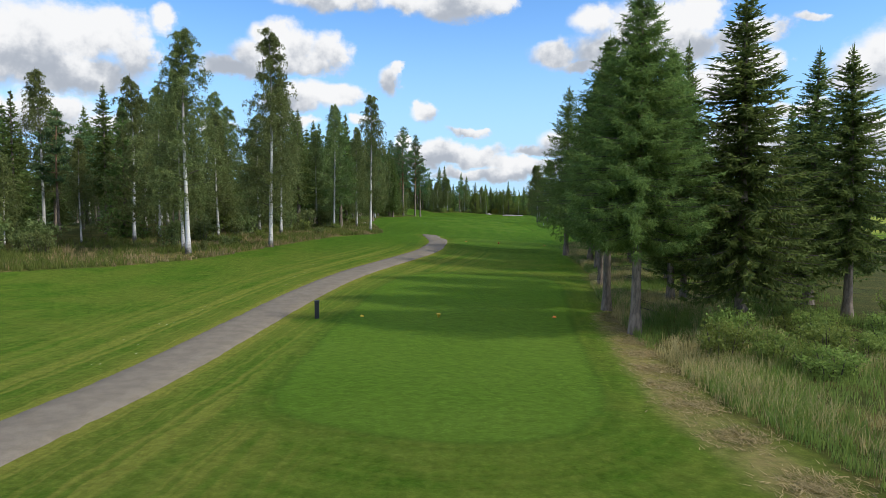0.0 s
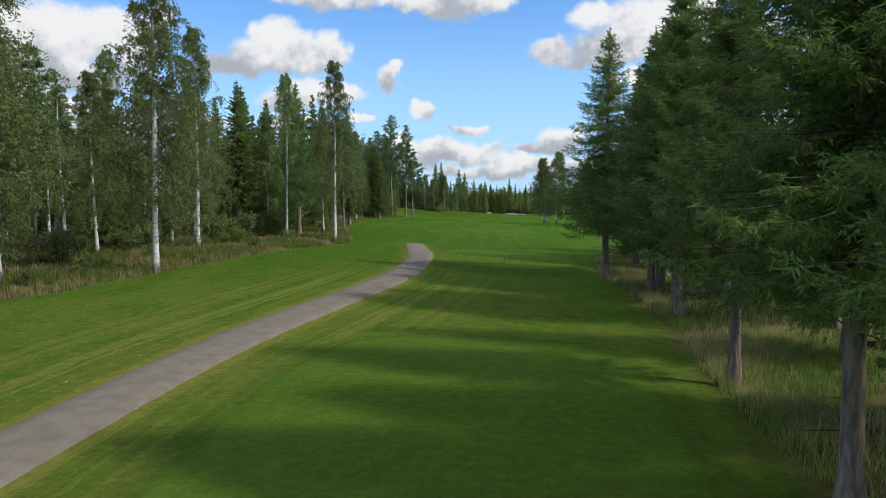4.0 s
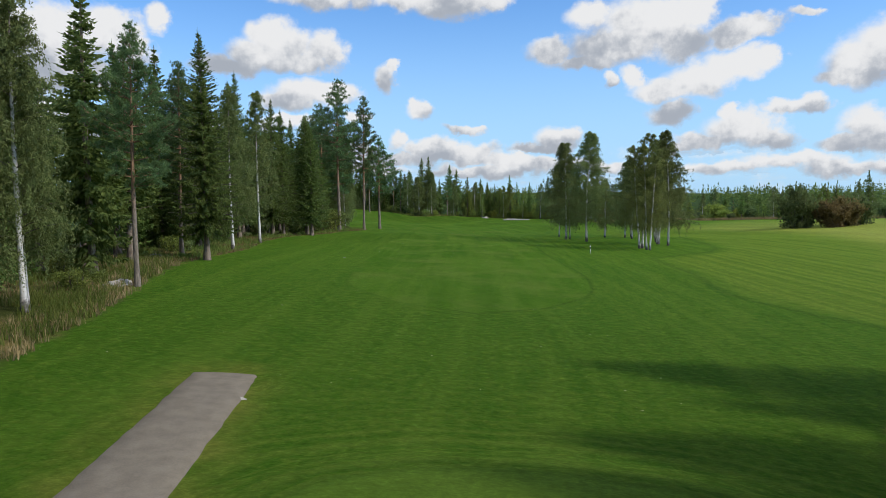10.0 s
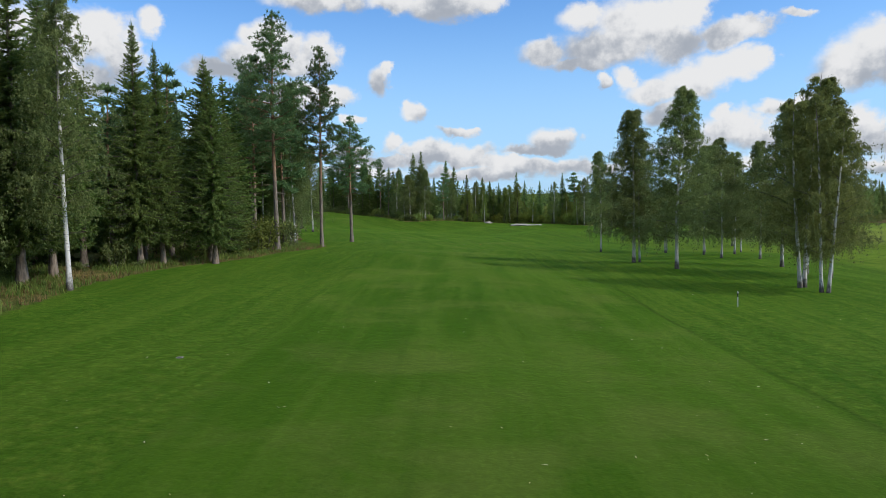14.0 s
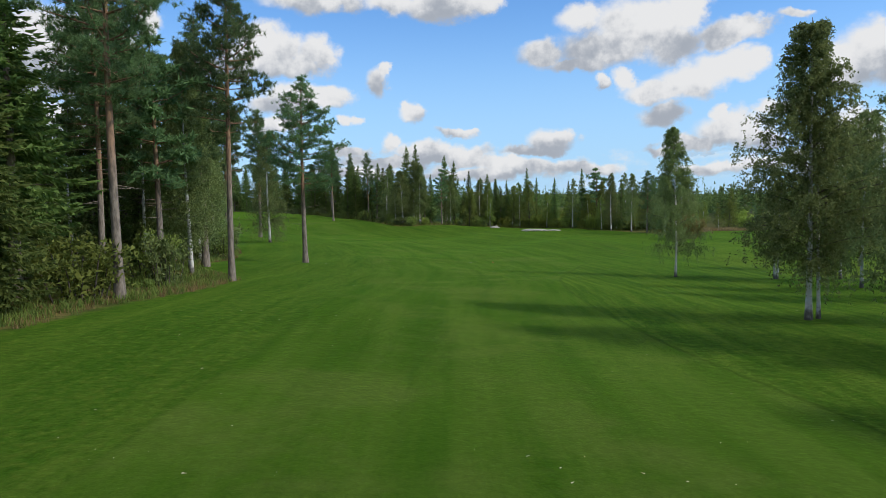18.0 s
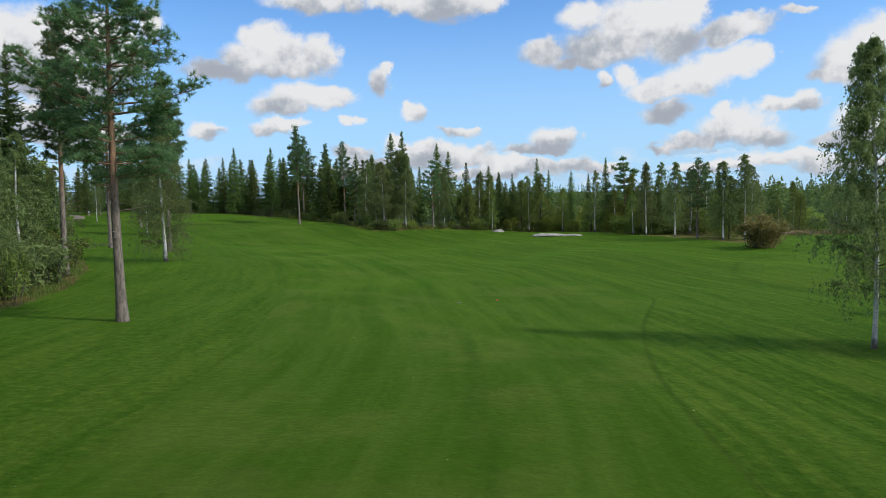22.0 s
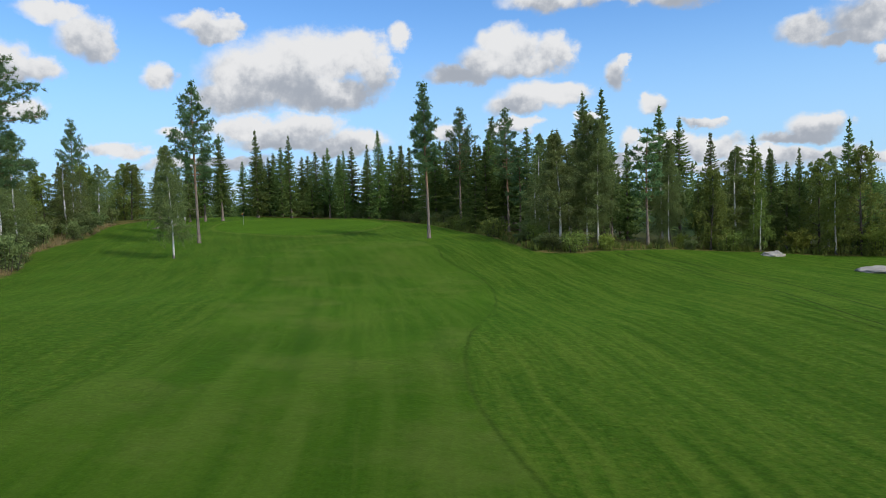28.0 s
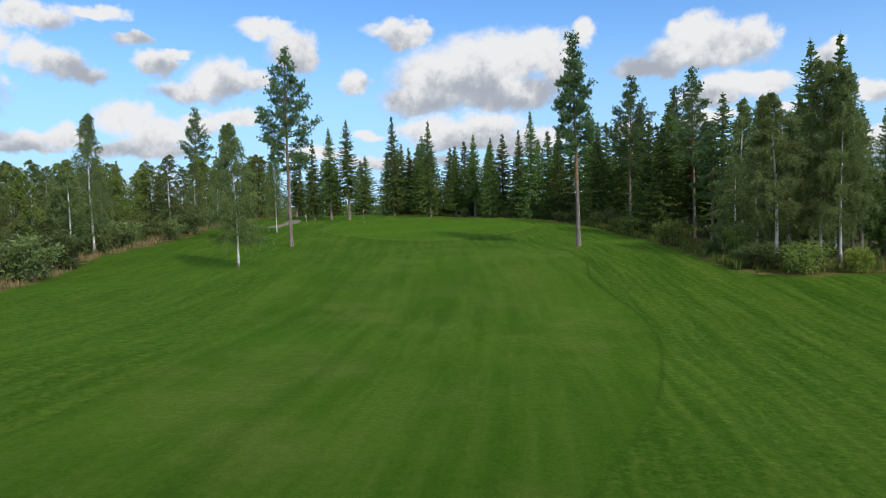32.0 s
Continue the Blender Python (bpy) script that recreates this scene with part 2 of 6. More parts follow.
W.link(both.outputs[0], W.add("ShaderNodeOutputWorld").inputs[0])

# ---------------------------------------------------------------- materials
def material(name, rough=0.8):
    m = bpy.data.materials.new(name)
    m.use_nodes = True
    n = Nodes(m.node_tree)
    bsdf = m.node_tree.nodes["Principled BSDF"]
    bsdf.inputs["Roughness"].default_value = rough
    bsdf.inputs["Specular IOR Level"].default_value = 0.3
    return m, n, bsdf


def bumped(n, bsdf, height, strength=0.5, distance=0.02):
    b = n.add("ShaderNodeBump", Strength=strength, Distance=distance)
    n.link(height, b.inputs["Height"])
    n.link(b.outputs[0], bsdf.inputs["Normal"])


def foliage(name, dark, light, clear=0.35, rough=0.55):
    """Leaves or needles: each one a little different, and light comes through them."""
    m, n, bsdf = material(name, rough)
    bsdf.inputs["Specular IOR Level"].default_value = 0.08
    geo = n.add("ShaderNodeNewGeometry")
    info = n.add("ShaderNodeObjectInfo")
    spot = n.noise(n.add("ShaderNodeTexCoord").outputs["Object"], 0.5, 3.0)
    f = n.math("MULTIPLY_ADD", geo.outputs["Random Per Island"], 0.6, n.math("MULTIPLY_ADD", spot, 0.9, -0.25), clamp=True)
    col = n.mix(f, tuple(0.92 * c for c in dark), tuple(1.34 * c for c in light))
    tint = n.add("ShaderNodeHueSaturation")
    n.link(n.math("MULTIPLY_ADD", info.outputs["Random"], 0.035, 0.483), tint.inputs["Hue"])
    n.link(n.math("MULTIPLY_ADD", info.outputs["Random"], 0.5, 0.75), tint.inputs["Value"])
    n.link(col, tint.inputs["Color"])
    n.link(tint.outputs[0], bsdf.inputs["Base Color"])
    thin = n.add("ShaderNodeBsdfTranslucent")
    n.link(tint.outputs[0], thin.inputs["Color"])
    mixed = n.add("ShaderNodeMixShader", Fac=clear)
    n.link(bsdf.outputs[0], mixed.inputs[1])
    n.link(thin.outputs[0], mixed.inputs[2])
    n.link(mixed.outputs[0], m.node_tree.nodes["Material Output"].inputs[0])
    return m


LEAF_BIRCH = foliage("birch_leaves", (0.112, 0.150, 0.046), (0.205, 0.245, 0.088), 0.5)
LEAF_TAN = foliage("turning_birch_leaves", (0.118, 0.140, 0.040), (0.196, 0.210, 0.066), 0.5)
LEAF_YOUNG = foliage("young_leaves", (0.112, 0.158, 0.036), (0.225, 0.275, 0.064), 0.5)
LEAF_LIME = foliage("yellow_green_leaves", (0.150, 0.200, 0.036), (0.300, 0.350, 0.070), 0.5)
LEAF_DEEP = foliage("willow_leaves", (0.080, 0.120, 0.038), (0.165, 0.215, 0.075), 0.5)
LEAF_RED = foliage("rowan_leaves", (0.120, 0.110, 0.036), (0.220, 0.165, 0.062), 0.5)
NEEDLE_SPRUCE = foliage("spruce_needles", (0.082, 0.132, 0.036), (0.172, 0.232, 0.062), 0.5, 0.6)
NEEDLE_PINE = foliage("pine_needles", (0.084, 0.144, 0.058), (0.160, 0.236, 0.094), 0.5, 0.6)
STRAW = foliage("dry_grass_blades", (0.175, 0.172, 0.062), (0.44, 0.345, 0.165), 0.35)
BROWN_GRASS = foliage("withered_grass_blades", (0.095, 0.098, 0.034), (0.235, 0.150, 0.068), 0.35)
BLADE = foliage("green_grass_blades", (0.088, 0.140, 0.026), (0.185, 0.215, 0.052), 0.5)
LITTER = foliage("fallen_leaf", (0.42, 0.36, 0.10), (0.70, 0.66, 0.48), 0.2)


def bark(name, low, high, scale, change=None):
    """Bark with vertical cracks; above the height `change` it turns to the second colour."""
    m, n, bsdf = material(name, 0.9)
    at = n.add("ShaderNodeTexCoord").outputs["Object"]
    crack = n.noise(n.scaled(at, 1.0, 1.0, 0.22), scale, 5.0, 0.65)
    shade = n.step(crack, 0.36, 0.62)
    col = n.mix(shade, tuple(c * 0.45 for c in low), low)
    if change:
        parts = n.add("ShaderNodeSeparateXYZ")
        n.link(at, parts.inputs[0])
        edge = n.math("MULTIPLY_ADD", crack, 3.0, parts.outputs[2])
        col = n.mix(n.step(edge, change, change + 4.0), col, n.mix(shade, tuple(c * 0.6 for c in high), high))
    n.link(col, bsdf.inputs["Base Color"])
    bumped(n, bsdf, crack, 0.8, 0.03)
    return m


BARK_SPRUCE = bark("spruce_bark", (0.245, 0.195, 0.150), None, 9.0)
BARK_PINE = bark("pine_bark", (0.235, 0.195, 0.155), (0.285, 0.168, 0.098), 8.0, 6.0)
TWIG = bark("twig_bark", (0.110, 0.090, 0.070), None, 14.0)


def birch_bark():
    m, n, bsdf = material("birch_bark", 0.75)
    at = n.add("ShaderNodeTexCoord").outputs["Object"]
    band = n.noise(n.scaled(at, 1.2, 1.2, 7.0), 2.2, 4.0, 0.6)
    blot = n.noise(n.scaled(at, 1.0, 1.0, 0.7), 3.0, 5.0, 0.6)
    col = n.mix(n.noise(at, 9.0, 3.0), (0.50, 0.47, 0.43), (0.70, 0.68, 0.65))
    col = n.mix(n.step(band, 0.60, 0.68), col, (0.05, 0.045, 0.04))
    parts = n.add("ShaderNodeSeparateXYZ")
    n.link(at, parts.inputs[0])
    foot = n.step(n.math("MULTIPLY_ADD", blot, -2.2, parts.outputs[2]), 0.1, -0.9)
    col = n.mix(foot, col, (0.09, 0.08, 0.065))
    col = n.mix(n.step(n.math("MULTIPLY_ADD", blot, 4.0, parts.outputs[2]), 10.5, 15.0), col, (0.20, 0.17, 0.15))
    n.link(col, bsdf.inputs["Base Color"])
    bumped(n, bsdf, band, 0.4, 0.02)
    return m


BARK_BIRCH = birch_bark()


def ground_material():
    m, n, bsdf = material("grass_ground", 1.0)
    bsdf.inputs["Specular IOR Level"].default_value = 0.03
    bsdf.inputs["Sheen Weight"].default_value = 0.46
    bsdf.inputs["Sheen Roughness"].default_value = 0.22
    geo = n.add("ShaderNodeNewGeometry")
    at = geo.outputs["Position"]

    def zone(name):
        a = n.add("ShaderNodeAttribute")
        a.attribute_name = name
        return a.outputs["Fac"]

    mown, tee, green, wild, verge, field, hay, track = (zone(k) for k in ("mown", "tee", "green", "wild", "verge", "field", "hay", "track"))
    length = zone("along")
    comb = n.add("ShaderNodeCombineXYZ")
    across = zone("across")
    n.link(n.math("MULTIPLY_ADD", n.noise(at, 0.02, 2.0), 5.0, across), comb.inputs[0])
    n.link(n.math("MULTIPLY", length, 0.045), comb.inputs[1])
    streak = n.noise(comb.outputs[0], 0.62, 5.0, 0.62)
    comb_b = n.add("ShaderNodeCombineXYZ")
    n.link(n.math("MULTIPLY_ADD", n.noise(at, 0.05, 2.0), 1.6, across), comb_b.inputs[0])
    n.link(n.math("MULTIPLY", length, 0.05), comb_b.inputs[1])
    comb_fine = n.noise(comb_b.outputs[0], 1.7, 4.0, 0.6)
    marked = n.math("MULTIPLY", n.step(length, 130.0, 230.0, 0.35, 1.0), n.step(across, -6.0, 6.0, 0.55, 1.0))
    comb_fine = n.math("MULTIPLY_ADD", n.math("SUBTRACT", comb_fine, 0.5), marked, 0.5)
    wobble = n.math("MULTIPLY_ADD", n.noise(at, 0.8, 4.0), 1.0, -0.5)
    broad = n.noise(at, 0.055, 4.0, 0.6)
    mid = n.noise(at, 0.42, 5.0, 0.62)
    fine = n.noise(at, 9.0, 4.0, 0.7)
    tuft = n.noise(at, 2.6, 5.0, 0.7)
    # mower tracks run along the edges of the cut areas
    lane_f = n.noise(n.math("MULTIPLY_ADD", n.noise(at, 0.03, 3.0), 22.0, mown), 0.42, 4.0, 0.65, "1D")
    lane_f = n.math("MULTIPLY_ADD", n.math("SUBTRACT", lane_f, 0.5), n.step(n.noise(at, 0.021, 3.0), 0.38, 0.62, 0.15, 1.0), 0.5)
    lane_t = n.noise(n.math("MULTIPLY_ADD", mid, 0.5, tee), 1.5, 3.0, 0.6, "1D")
    near_tee = n.step(tee, -8.0, -3.0)
    lane = n.mix(near_tee, lane_f, lane_t)
    rough = n.mix(mid, (0.030, 0.084, 0.006), (0.052, 0.110, 0.010))
    rough = n.mix(n.step(tuft, 0.45, 0.75), rough, (0.086, 0.136, 0.016))
    rough = n.mix(n.step(streak, 0.44, 0.66, 0.0, 0.5), rough, (0.080, 0.138, 0.016))
    rough = n.mix(n.step(comb_fine, 0.46, 0.66, 0.0, 0.5), rough, (0.098, 0.148, 0.020))
    rough = n.mix(n.step(comb_fine, 0.50, 0.34, 0.0, 0.5), rough, (0.024, 0.068, 0.005))
    rough = n.mix(n.step(lane, 0.42, 0.66, 0.0, 0.25), rough, (0.100, 0.150, 0.019))
    rough = n.mix(n.math("MULTIPLY", near_tee, n.step(lane_t, 0.44, 0.62, 0.0, 0.26)), rough, (0.120, 0.165, 0.024))
    rough = n.mix(n.math("MULTIPLY", near_tee, n.step(lane_t, 0.46, 0.32, 0.0, 0.26)), rough, (0.032, 0.066, 0.008))
    rough = n.mix(n.step(tuft, 0.50, 0.30, 0.0, 0.5), rough, (0.032, 0.078, 0.005))
    early = n.math("MULTIPLY", n.step(length, 100.0, 74.0), n.step(n.noise(at, 0.23, 5.0, 0.65), 0.36, 0.62, 0.08, 0.5))
    rough = n.mix(early, rough, n.mix(tuft, (0.095, 0.115, 0.018), (0.165, 0.172, 0.036)))
    # the lighter, longer hay of the field
    east = n.add("ShaderNodeSeparateXYZ")
    n.link(at, east.inputs[0])
    furrow = n.noise(n.math("ADD", n.math("MULTIPLY_ADD", mid, 0.7, east.outputs[0]), n.math("MULTIPLY", east.outputs[1], 0.09)), 0.9, 3.0, 0.6, "1D")
    meadow = n.mix(n.step(furrow, 0.38, 0.62), (0.066, 0.118, 0.012), (0.102, 0.152, 0.019))
    meadow = n.mix(n.step(tuft, 0.4, 0.7, 0.0, 0.45), meadow, (0.150, 0.182, 0.030))
    meadow = n.mix(n.step(n.math("ADD", field, n.math("MULTIPLY", wobble, 3.0)), 16.0, 28.0, 0.0, 0.75), meadow, (0.240, 0.250, 0.062))
    rough = n.mix(n.math("MULTIPLY", n.step(n.math("ADD", field, n.math("MULTIPLY", wobble, 1.2)), -0.6, 3.0), n.step(length, 275.0, 225.0, 0.25, 1.0)), rough, meadow)
    bank = n.math("SUBTRACT", 1.0, n.math("MULTIPLY", n.math("ABSOLUTE", n.math("ADD", field, wobble)), 1.6), clamp=True)
    rough = n.mix(n.math("MULTIPLY", bank, 0.36), rough, (0.026, 0.050, 0.008))
    fair = n.mix(n.step(broad, 0.3, 0.7), (0.035, 0.090, 0.005), (0.054, 0.116, 0.009))
    fair = n.mix(n.step(lane_f, 0.40, 0.64, 0.0, 0.22), fair, (0.084, 0.132, 0.018))
    fair = n.mix(n.step(n.noise(at, 0.16, 5.0, 0.65), 0.46, 0.66, 0.0, 0.42), fair, (0.122, 0.150, 0.034))
    fair = n.mix(n.step(streak, 0.42, 0.66, 0.0, 0.6), fair, (0.082, 0.140, 0.018))
    fair = n.mix(n.step(streak, 0.48, 0.30, 0.0, 0.4), fair, (0.030, 0.078, 0.007))
    fair = n.mix(n.step(comb_fine, 0.48, 0.66, 0.0, 0.32), fair, (0.084, 0.136, 0.018))
    col = n.mix(n.step(n.math("ADD", mown, n.math("MULTIPLY", wobble, 0.3)), -0.15, 0.2), rough, fair)
    # a darker line where the two cuts meet
    rim = n.math("SUBTRACT", 1.0, n.math("MULTIPLY", n.math("ABSOLUTE", n.math("ADD", mown, n.math("MULTIPLY", wobble, 0.14))), 5.0), clamp=True)
    rim = n.math("MULTIPLY", rim, n.step(across, -3.0, 2.0, 0.3, 1.0))
    col = n.mix(n.math("MULTIPLY", rim, n.step(n.noise(at, 0.06, 3.0), 0.36, 0.58, 0.16, 0.52)), col, (0.022, 0.048, 0.006))
    # wheel tracks in the rough
    rut = n.step(n.noise(n.math("MULTIPLY_ADD", wobble, 0.15, track), 2.6, 2.0, 0.5, "1D"), 0.47, 0.36)
    col = n.mix(n.math("MULTIPLY", rut, n.step(n.math("MULTIPLY_ADD", wobble, 0.8, track), 2.6, 1.6, 0.0, 0.9)), col, (0.026, 0.040, 0.010))
    close = n.mix(n.step(broad, 0.3, 0.7), (0.070, 0.132, 0.014), (0.096, 0.154, 0.022))
    col = n.mix(n.step(n.math("ADD", tee, n.math("MULTIPLY", wobble, 0.25)), -0.12, 0.2), col, close)
    rim_t = n.math("SUBTRACT", 1.0, n.math("MULTIPLY", n.math("ABSOLUTE", n.math("ADD", tee, n.math("MULTIPLY", wobble, 0.25))), 3.5), clamp=True)
    col = n.mix(n.math("MULTIPLY", rim_t, 0.42), col, (0.034, 0.078, 0.010))
    # pale fringe round the tees, with the sunlit slope painted in
    lit_fringe = n.math("SUBTRACT", 1.0, n.math("MULTIPLY", n.math("ABSOLUTE", n.math("ADD", tee, n.math("MULTIPLY_ADD", wobble, 0.5, 0.75))), 2.2), clamp=True)
    col = n.mix(n.math("MULTIPLY", lit_fringe, 0.3), col, (0.120, 0.165, 0.026))
    col = n.mix(n.step(green, -0.2, 0.3), col, n.mix(mid, (0.054, 0.120, 0.008), (0.070, 0.136, 0.013)))
    # a pale collar of longer grass round the putting green
    collar = n.math("SUBTRACT", 1.0, n.math("MULTIPLY", n.math("ABSOLUTE", n.math("ADD", green, n.math("MULTIPLY_ADD", wobble, 0.5, 0.55))), 1.5), clamp=True)
    col = n.mix(n.math("MULTIPLY", collar, 0.5), col, (0.125, 0.170, 0.030))
    # yellowed grass beside the path
    col = n.mix(n.math("MULTIPLY", n.step(n.math("ADD", verge, n.math("MULTIPLY", wobble, 1.6)), 2.6, 0.3), n.step(mid, 0.3, 0.7, 0.15, 0.75)), col, (0.185, 0.172, 0.036))
    dry = n.noise(n.math("MULTIPLY_ADD", wobble, 0.5, verge), 1.3, 3.0, 0.6, "1D")
    col = n.mix(n.math("MULTIPLY", n.step(n.math("MULTIPLY_ADD", broad, 4.0, verge), 11.0, 3.5), n.math("MULTIPLY", n.math("MULTIPLY", n.step(dry, 0.42, 0.60, 0.0, 0.8), n.step(length, 100.0, 78.0)), n.step(tee, -0.3, -1.6))), col, (0.180, 0.182, 0.036))
    # bare, dry ground and moss under the trees, darker deeper into the wood
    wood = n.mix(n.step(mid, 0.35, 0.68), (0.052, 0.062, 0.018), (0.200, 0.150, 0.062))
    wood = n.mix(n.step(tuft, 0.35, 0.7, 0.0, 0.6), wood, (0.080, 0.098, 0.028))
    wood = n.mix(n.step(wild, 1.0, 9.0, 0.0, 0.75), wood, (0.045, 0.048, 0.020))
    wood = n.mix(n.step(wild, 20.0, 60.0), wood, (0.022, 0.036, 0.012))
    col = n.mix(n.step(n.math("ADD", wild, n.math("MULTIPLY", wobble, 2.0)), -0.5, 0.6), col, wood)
    col = n.mix(n.math("MULTIPLY", n.step(n.math("ADD", hay, n.math("MULTIPLY", wobble, 0.7)), 1.15, 0.2), n.step(tuft, 0.25, 0.6, 0.3, 0.85)), col, (0.265, 0.205, 0.092))
    col = n.mix(0.22, col, n.mix(n.step(fine, 0.28, 0.72), (0.26, 0.26, 0.26), (0.74, 0.74, 0.74)), "OVERLAY")
    col = n.mix(n.step(mown, 0.5, -0.5, 0.24, 0.42), col, n.mix(n.step(n.noise(at, 3.6, 5.0, 0.7), 0.30, 0.70), (0.32, 0.32, 0.32), (0.68, 0.68, 0.68)), "OVERLAY")
    col = n.mix(1.0, col, (0.68, 0.69, 0.62), "MULTIPLY")
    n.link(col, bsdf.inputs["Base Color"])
    n.link(n.mix(1.0, col, (9.5, 8.6, 6.0), "MULTIPLY"), bsdf.inputs["Sheen Tint"])
    bumped(n, bsdf, n.math("ADD", n.math("MULTIPLY", fine, 0.5), tuft), 0.42, 0.06)
    return m


GROUND = ground_material()


def stone(name, a, b, scale, strength=0.6, spread=0.02):
    m, n, bsdf = material(name, 0.95)
    bsdf.inputs["Specular IOR Level"].default_value = 0.1
    at = n.add("ShaderNodeNewGeometry").outputs["Position"]
    big = n.noise(at, scale * 0.06, 4.0, 0.6)
    small = n.noise(at, scale, 5.0, 0.7)
    col = n.mix(n.step(big, 0.3, 0.7), a, b)
    col = n.mix(0.45, col, n.mix(small, (0.05, 0.05, 0.05), (0.95, 0.95, 0.95)), "OVERLAY")
    n.link(col, bsdf.inputs["Base Color"])
    bumped(n, bsdf, small, strength, spread)
    return m


GRAVEL = stone("fine_gravel", (0.152, 0.128, 0.095), (0.188, 0.160, 0.121), 30.0)
ROCK = stone("granite", (0.27, 0.25, 0.215), (0.37, 0.345, 0.30), 6.0, 0.8, 0.06)


def plain(name, colour, rough=0.5, wear=0.25):
    m, n, bsdf = material(name, rough)
    at = n.add("ShaderNodeTexCoord").outputs["Object"]
    col = n.mix(n.noise(at, 6.0, 5.0, 0.65), tuple(c * (1 - wear) for c in colour), tuple(min(1.0, c * (1 + wear)) for c in colour))
    n.link(col, bsdf.inputs["Base Color"])
    return m


BLACK = plain("black_plastic", (0.022, 0.024, 0.028), 0.45)
YELLOW = plain("yellow_plastic", (0.75, 0.48, 0.05), 0.4)
RED = plain("red_plastic", (0.70, 0.05, 0.04), 0.4)
WHITE = plain("white_paint", (0.78, 0.77, 0.74), 0.5, 0.1)
ORANGE = plain("orange_plastic", (0.80, 0.22, 0.04), 0.45)
WOOD = plain("weathered_wood", (0.24, 0.20, 0.16), 0.8)


def water():
    m, n, bsdf = material("pond_water", 0.05)
    bsdf.inputs["Base Color"].default_value = (0.030, 0.040, 0.035, 1)
    bsdf.inputs["Specular IOR Level"].default_value = 0.5
    bumped(n, bsdf, n.noise(n.add("ShaderNodeNewGeometry").outputs["Position"], 1.5, 3.0), 0.06, 0.05)
    return m


WATER = water()

# ---------------------------------------------------------------- the lie of the land
HILLS = []


def hill(x, y, rise, spread=34.0):
    HILLS.append((x, y, rise, spread))


hill(-85, 0, 0.32)
hill(-45, 0, 0.37)
hill(-15, 0, -0.20)
hill(12, 0, -0.20)
hill(-77, 44, 0.40)
hill(-37, 44, 0.23)
hill(-7, 44, -0.16)
hill(20, 44, 0.14)
hill(53, 44, 0.14)
hill(-85, 88, 0.25)
hill(-45, 88, 1.44)
hill(-15, 88, 0.63)
hill(12, 88, -0.71)
hill(45, 88, -0.57)
hill(85, 88, 0.16)
hill(-37, 132, 0.66)
hill(-7, 132, -0.27)
hill(20, 132, -0.64)
hill(53, 132, 0.23)
hill(93, 132, 0.13)
hill(-45, 176, 0.97)
hill(-15, 176, 0.58)
hill(-37, 220, 0.68)
hill(-7, 220, -0.41)
hill(20, 220, -1.19)
hill(53, 220, 0.19)
hill(93, 220, 0.70)
hill(-130, 264, 0.21)
hill(-85, 264, 0.20)
hill(-45, 264, 0.83)
hill(-15, 264, -0.26)
hill(12, 264, -1.11)
hill(45, 264, -0.33)
hill(85, 264, 0.33)
hill(-122, 308, 1.13)
hill(-77, 308, -0.52)
hill(-37, 308, -0.45)
hill(-7, 308, -0.58)
hill(93, 308, -1.07)
hill(-130, 352, 2.44)
hill(-85, 352, 1.10)
hill(-45, 352, 1.56)
hill(-15, 352, 0.36)
hill(12, 352, -0.61)
hill(45, 352, -0.17)
hill(85, 352, -0.84)
hill(-122, 396, 2.27)
hill(-77, 396, 0.96)
hill(-7, 396, -1.16)
hill(20, 396, -1.07)
hill(53, 396, -0.32)
hill(93, 396, -0.21)
hill(-26, 310, -1.07, 15)
hill(-24, 334, 0.76, 15)
hill(-12, 356, -0.54, 15)
hill(-19, 115, 0.37, 15)
hill(-7, 100, -0.40, 15)
hill(-121, 342, 0.34, 15)
hill(-26, 310, -0.33, 15)
hill(-11, 173, -0.33, 15)
hill(-22, 183, 0.37, 15)
hill(10, 29, 0.31, 15)
hill(-8, 32, -0.41, 15)
hill(-12, 342, 0.31, 15)
hill(25, 218, -0.30, 15)
hill(-42, 270, 0.28, 15)
hill(-21, 92, 0.26, 15)
hill(-20, 107, -0.32, 15)
hill(-19, 115, 0.38, 15)
hill(-20, 107, -0.33, 15)
hill(-19, 115, 0.30, 15)
hill(-20, 107, -0.26, 15)
hill(-21, 92, 0.34, 15)
hill(0, 339, -0.26, 15)
hill(10, 276, 0.75, 8)
hill(-3, 279, -0.45, 8)


def along(line, step=4.0):
    """Points along a rounded line through the given corners."""
    out = []
    n = len(line)
    for i in range(n - 1):
        p0, p1, p2, p3 = (Vector(line[max(0, min(n - 1, i + k))]) for k in (-1, 0, 1, 2))
        cuts = max(2, int((p2 - p1).length / step))
        for k in range(cuts):
            t = k / cuts
            out.append(0.5 * (2 * p1 + (p2 - p0) * t + (2 * p0 - 5 * p1 + 4 * p2 - p3) * t * t + (3 * p1 - p0 - 3 * p2 + p3) * t ** 3))
    out.append(Vector(line[-1]))
    return np.array([(p.x, p.y) for p in out])


def ring(line, step=4.0):
    """A rounded closed outline."""
    whole = along([line[-1], *line, line[0], line[1]], step)
    a = np.argmin(((whole - line[0]) ** 2).sum(1))
    b = len(whole) - 1 - np.argmin(((whole[::-1] - line[0]) ** 2).sum(1))
    return whole[a:b] if b - a > 3 else whole


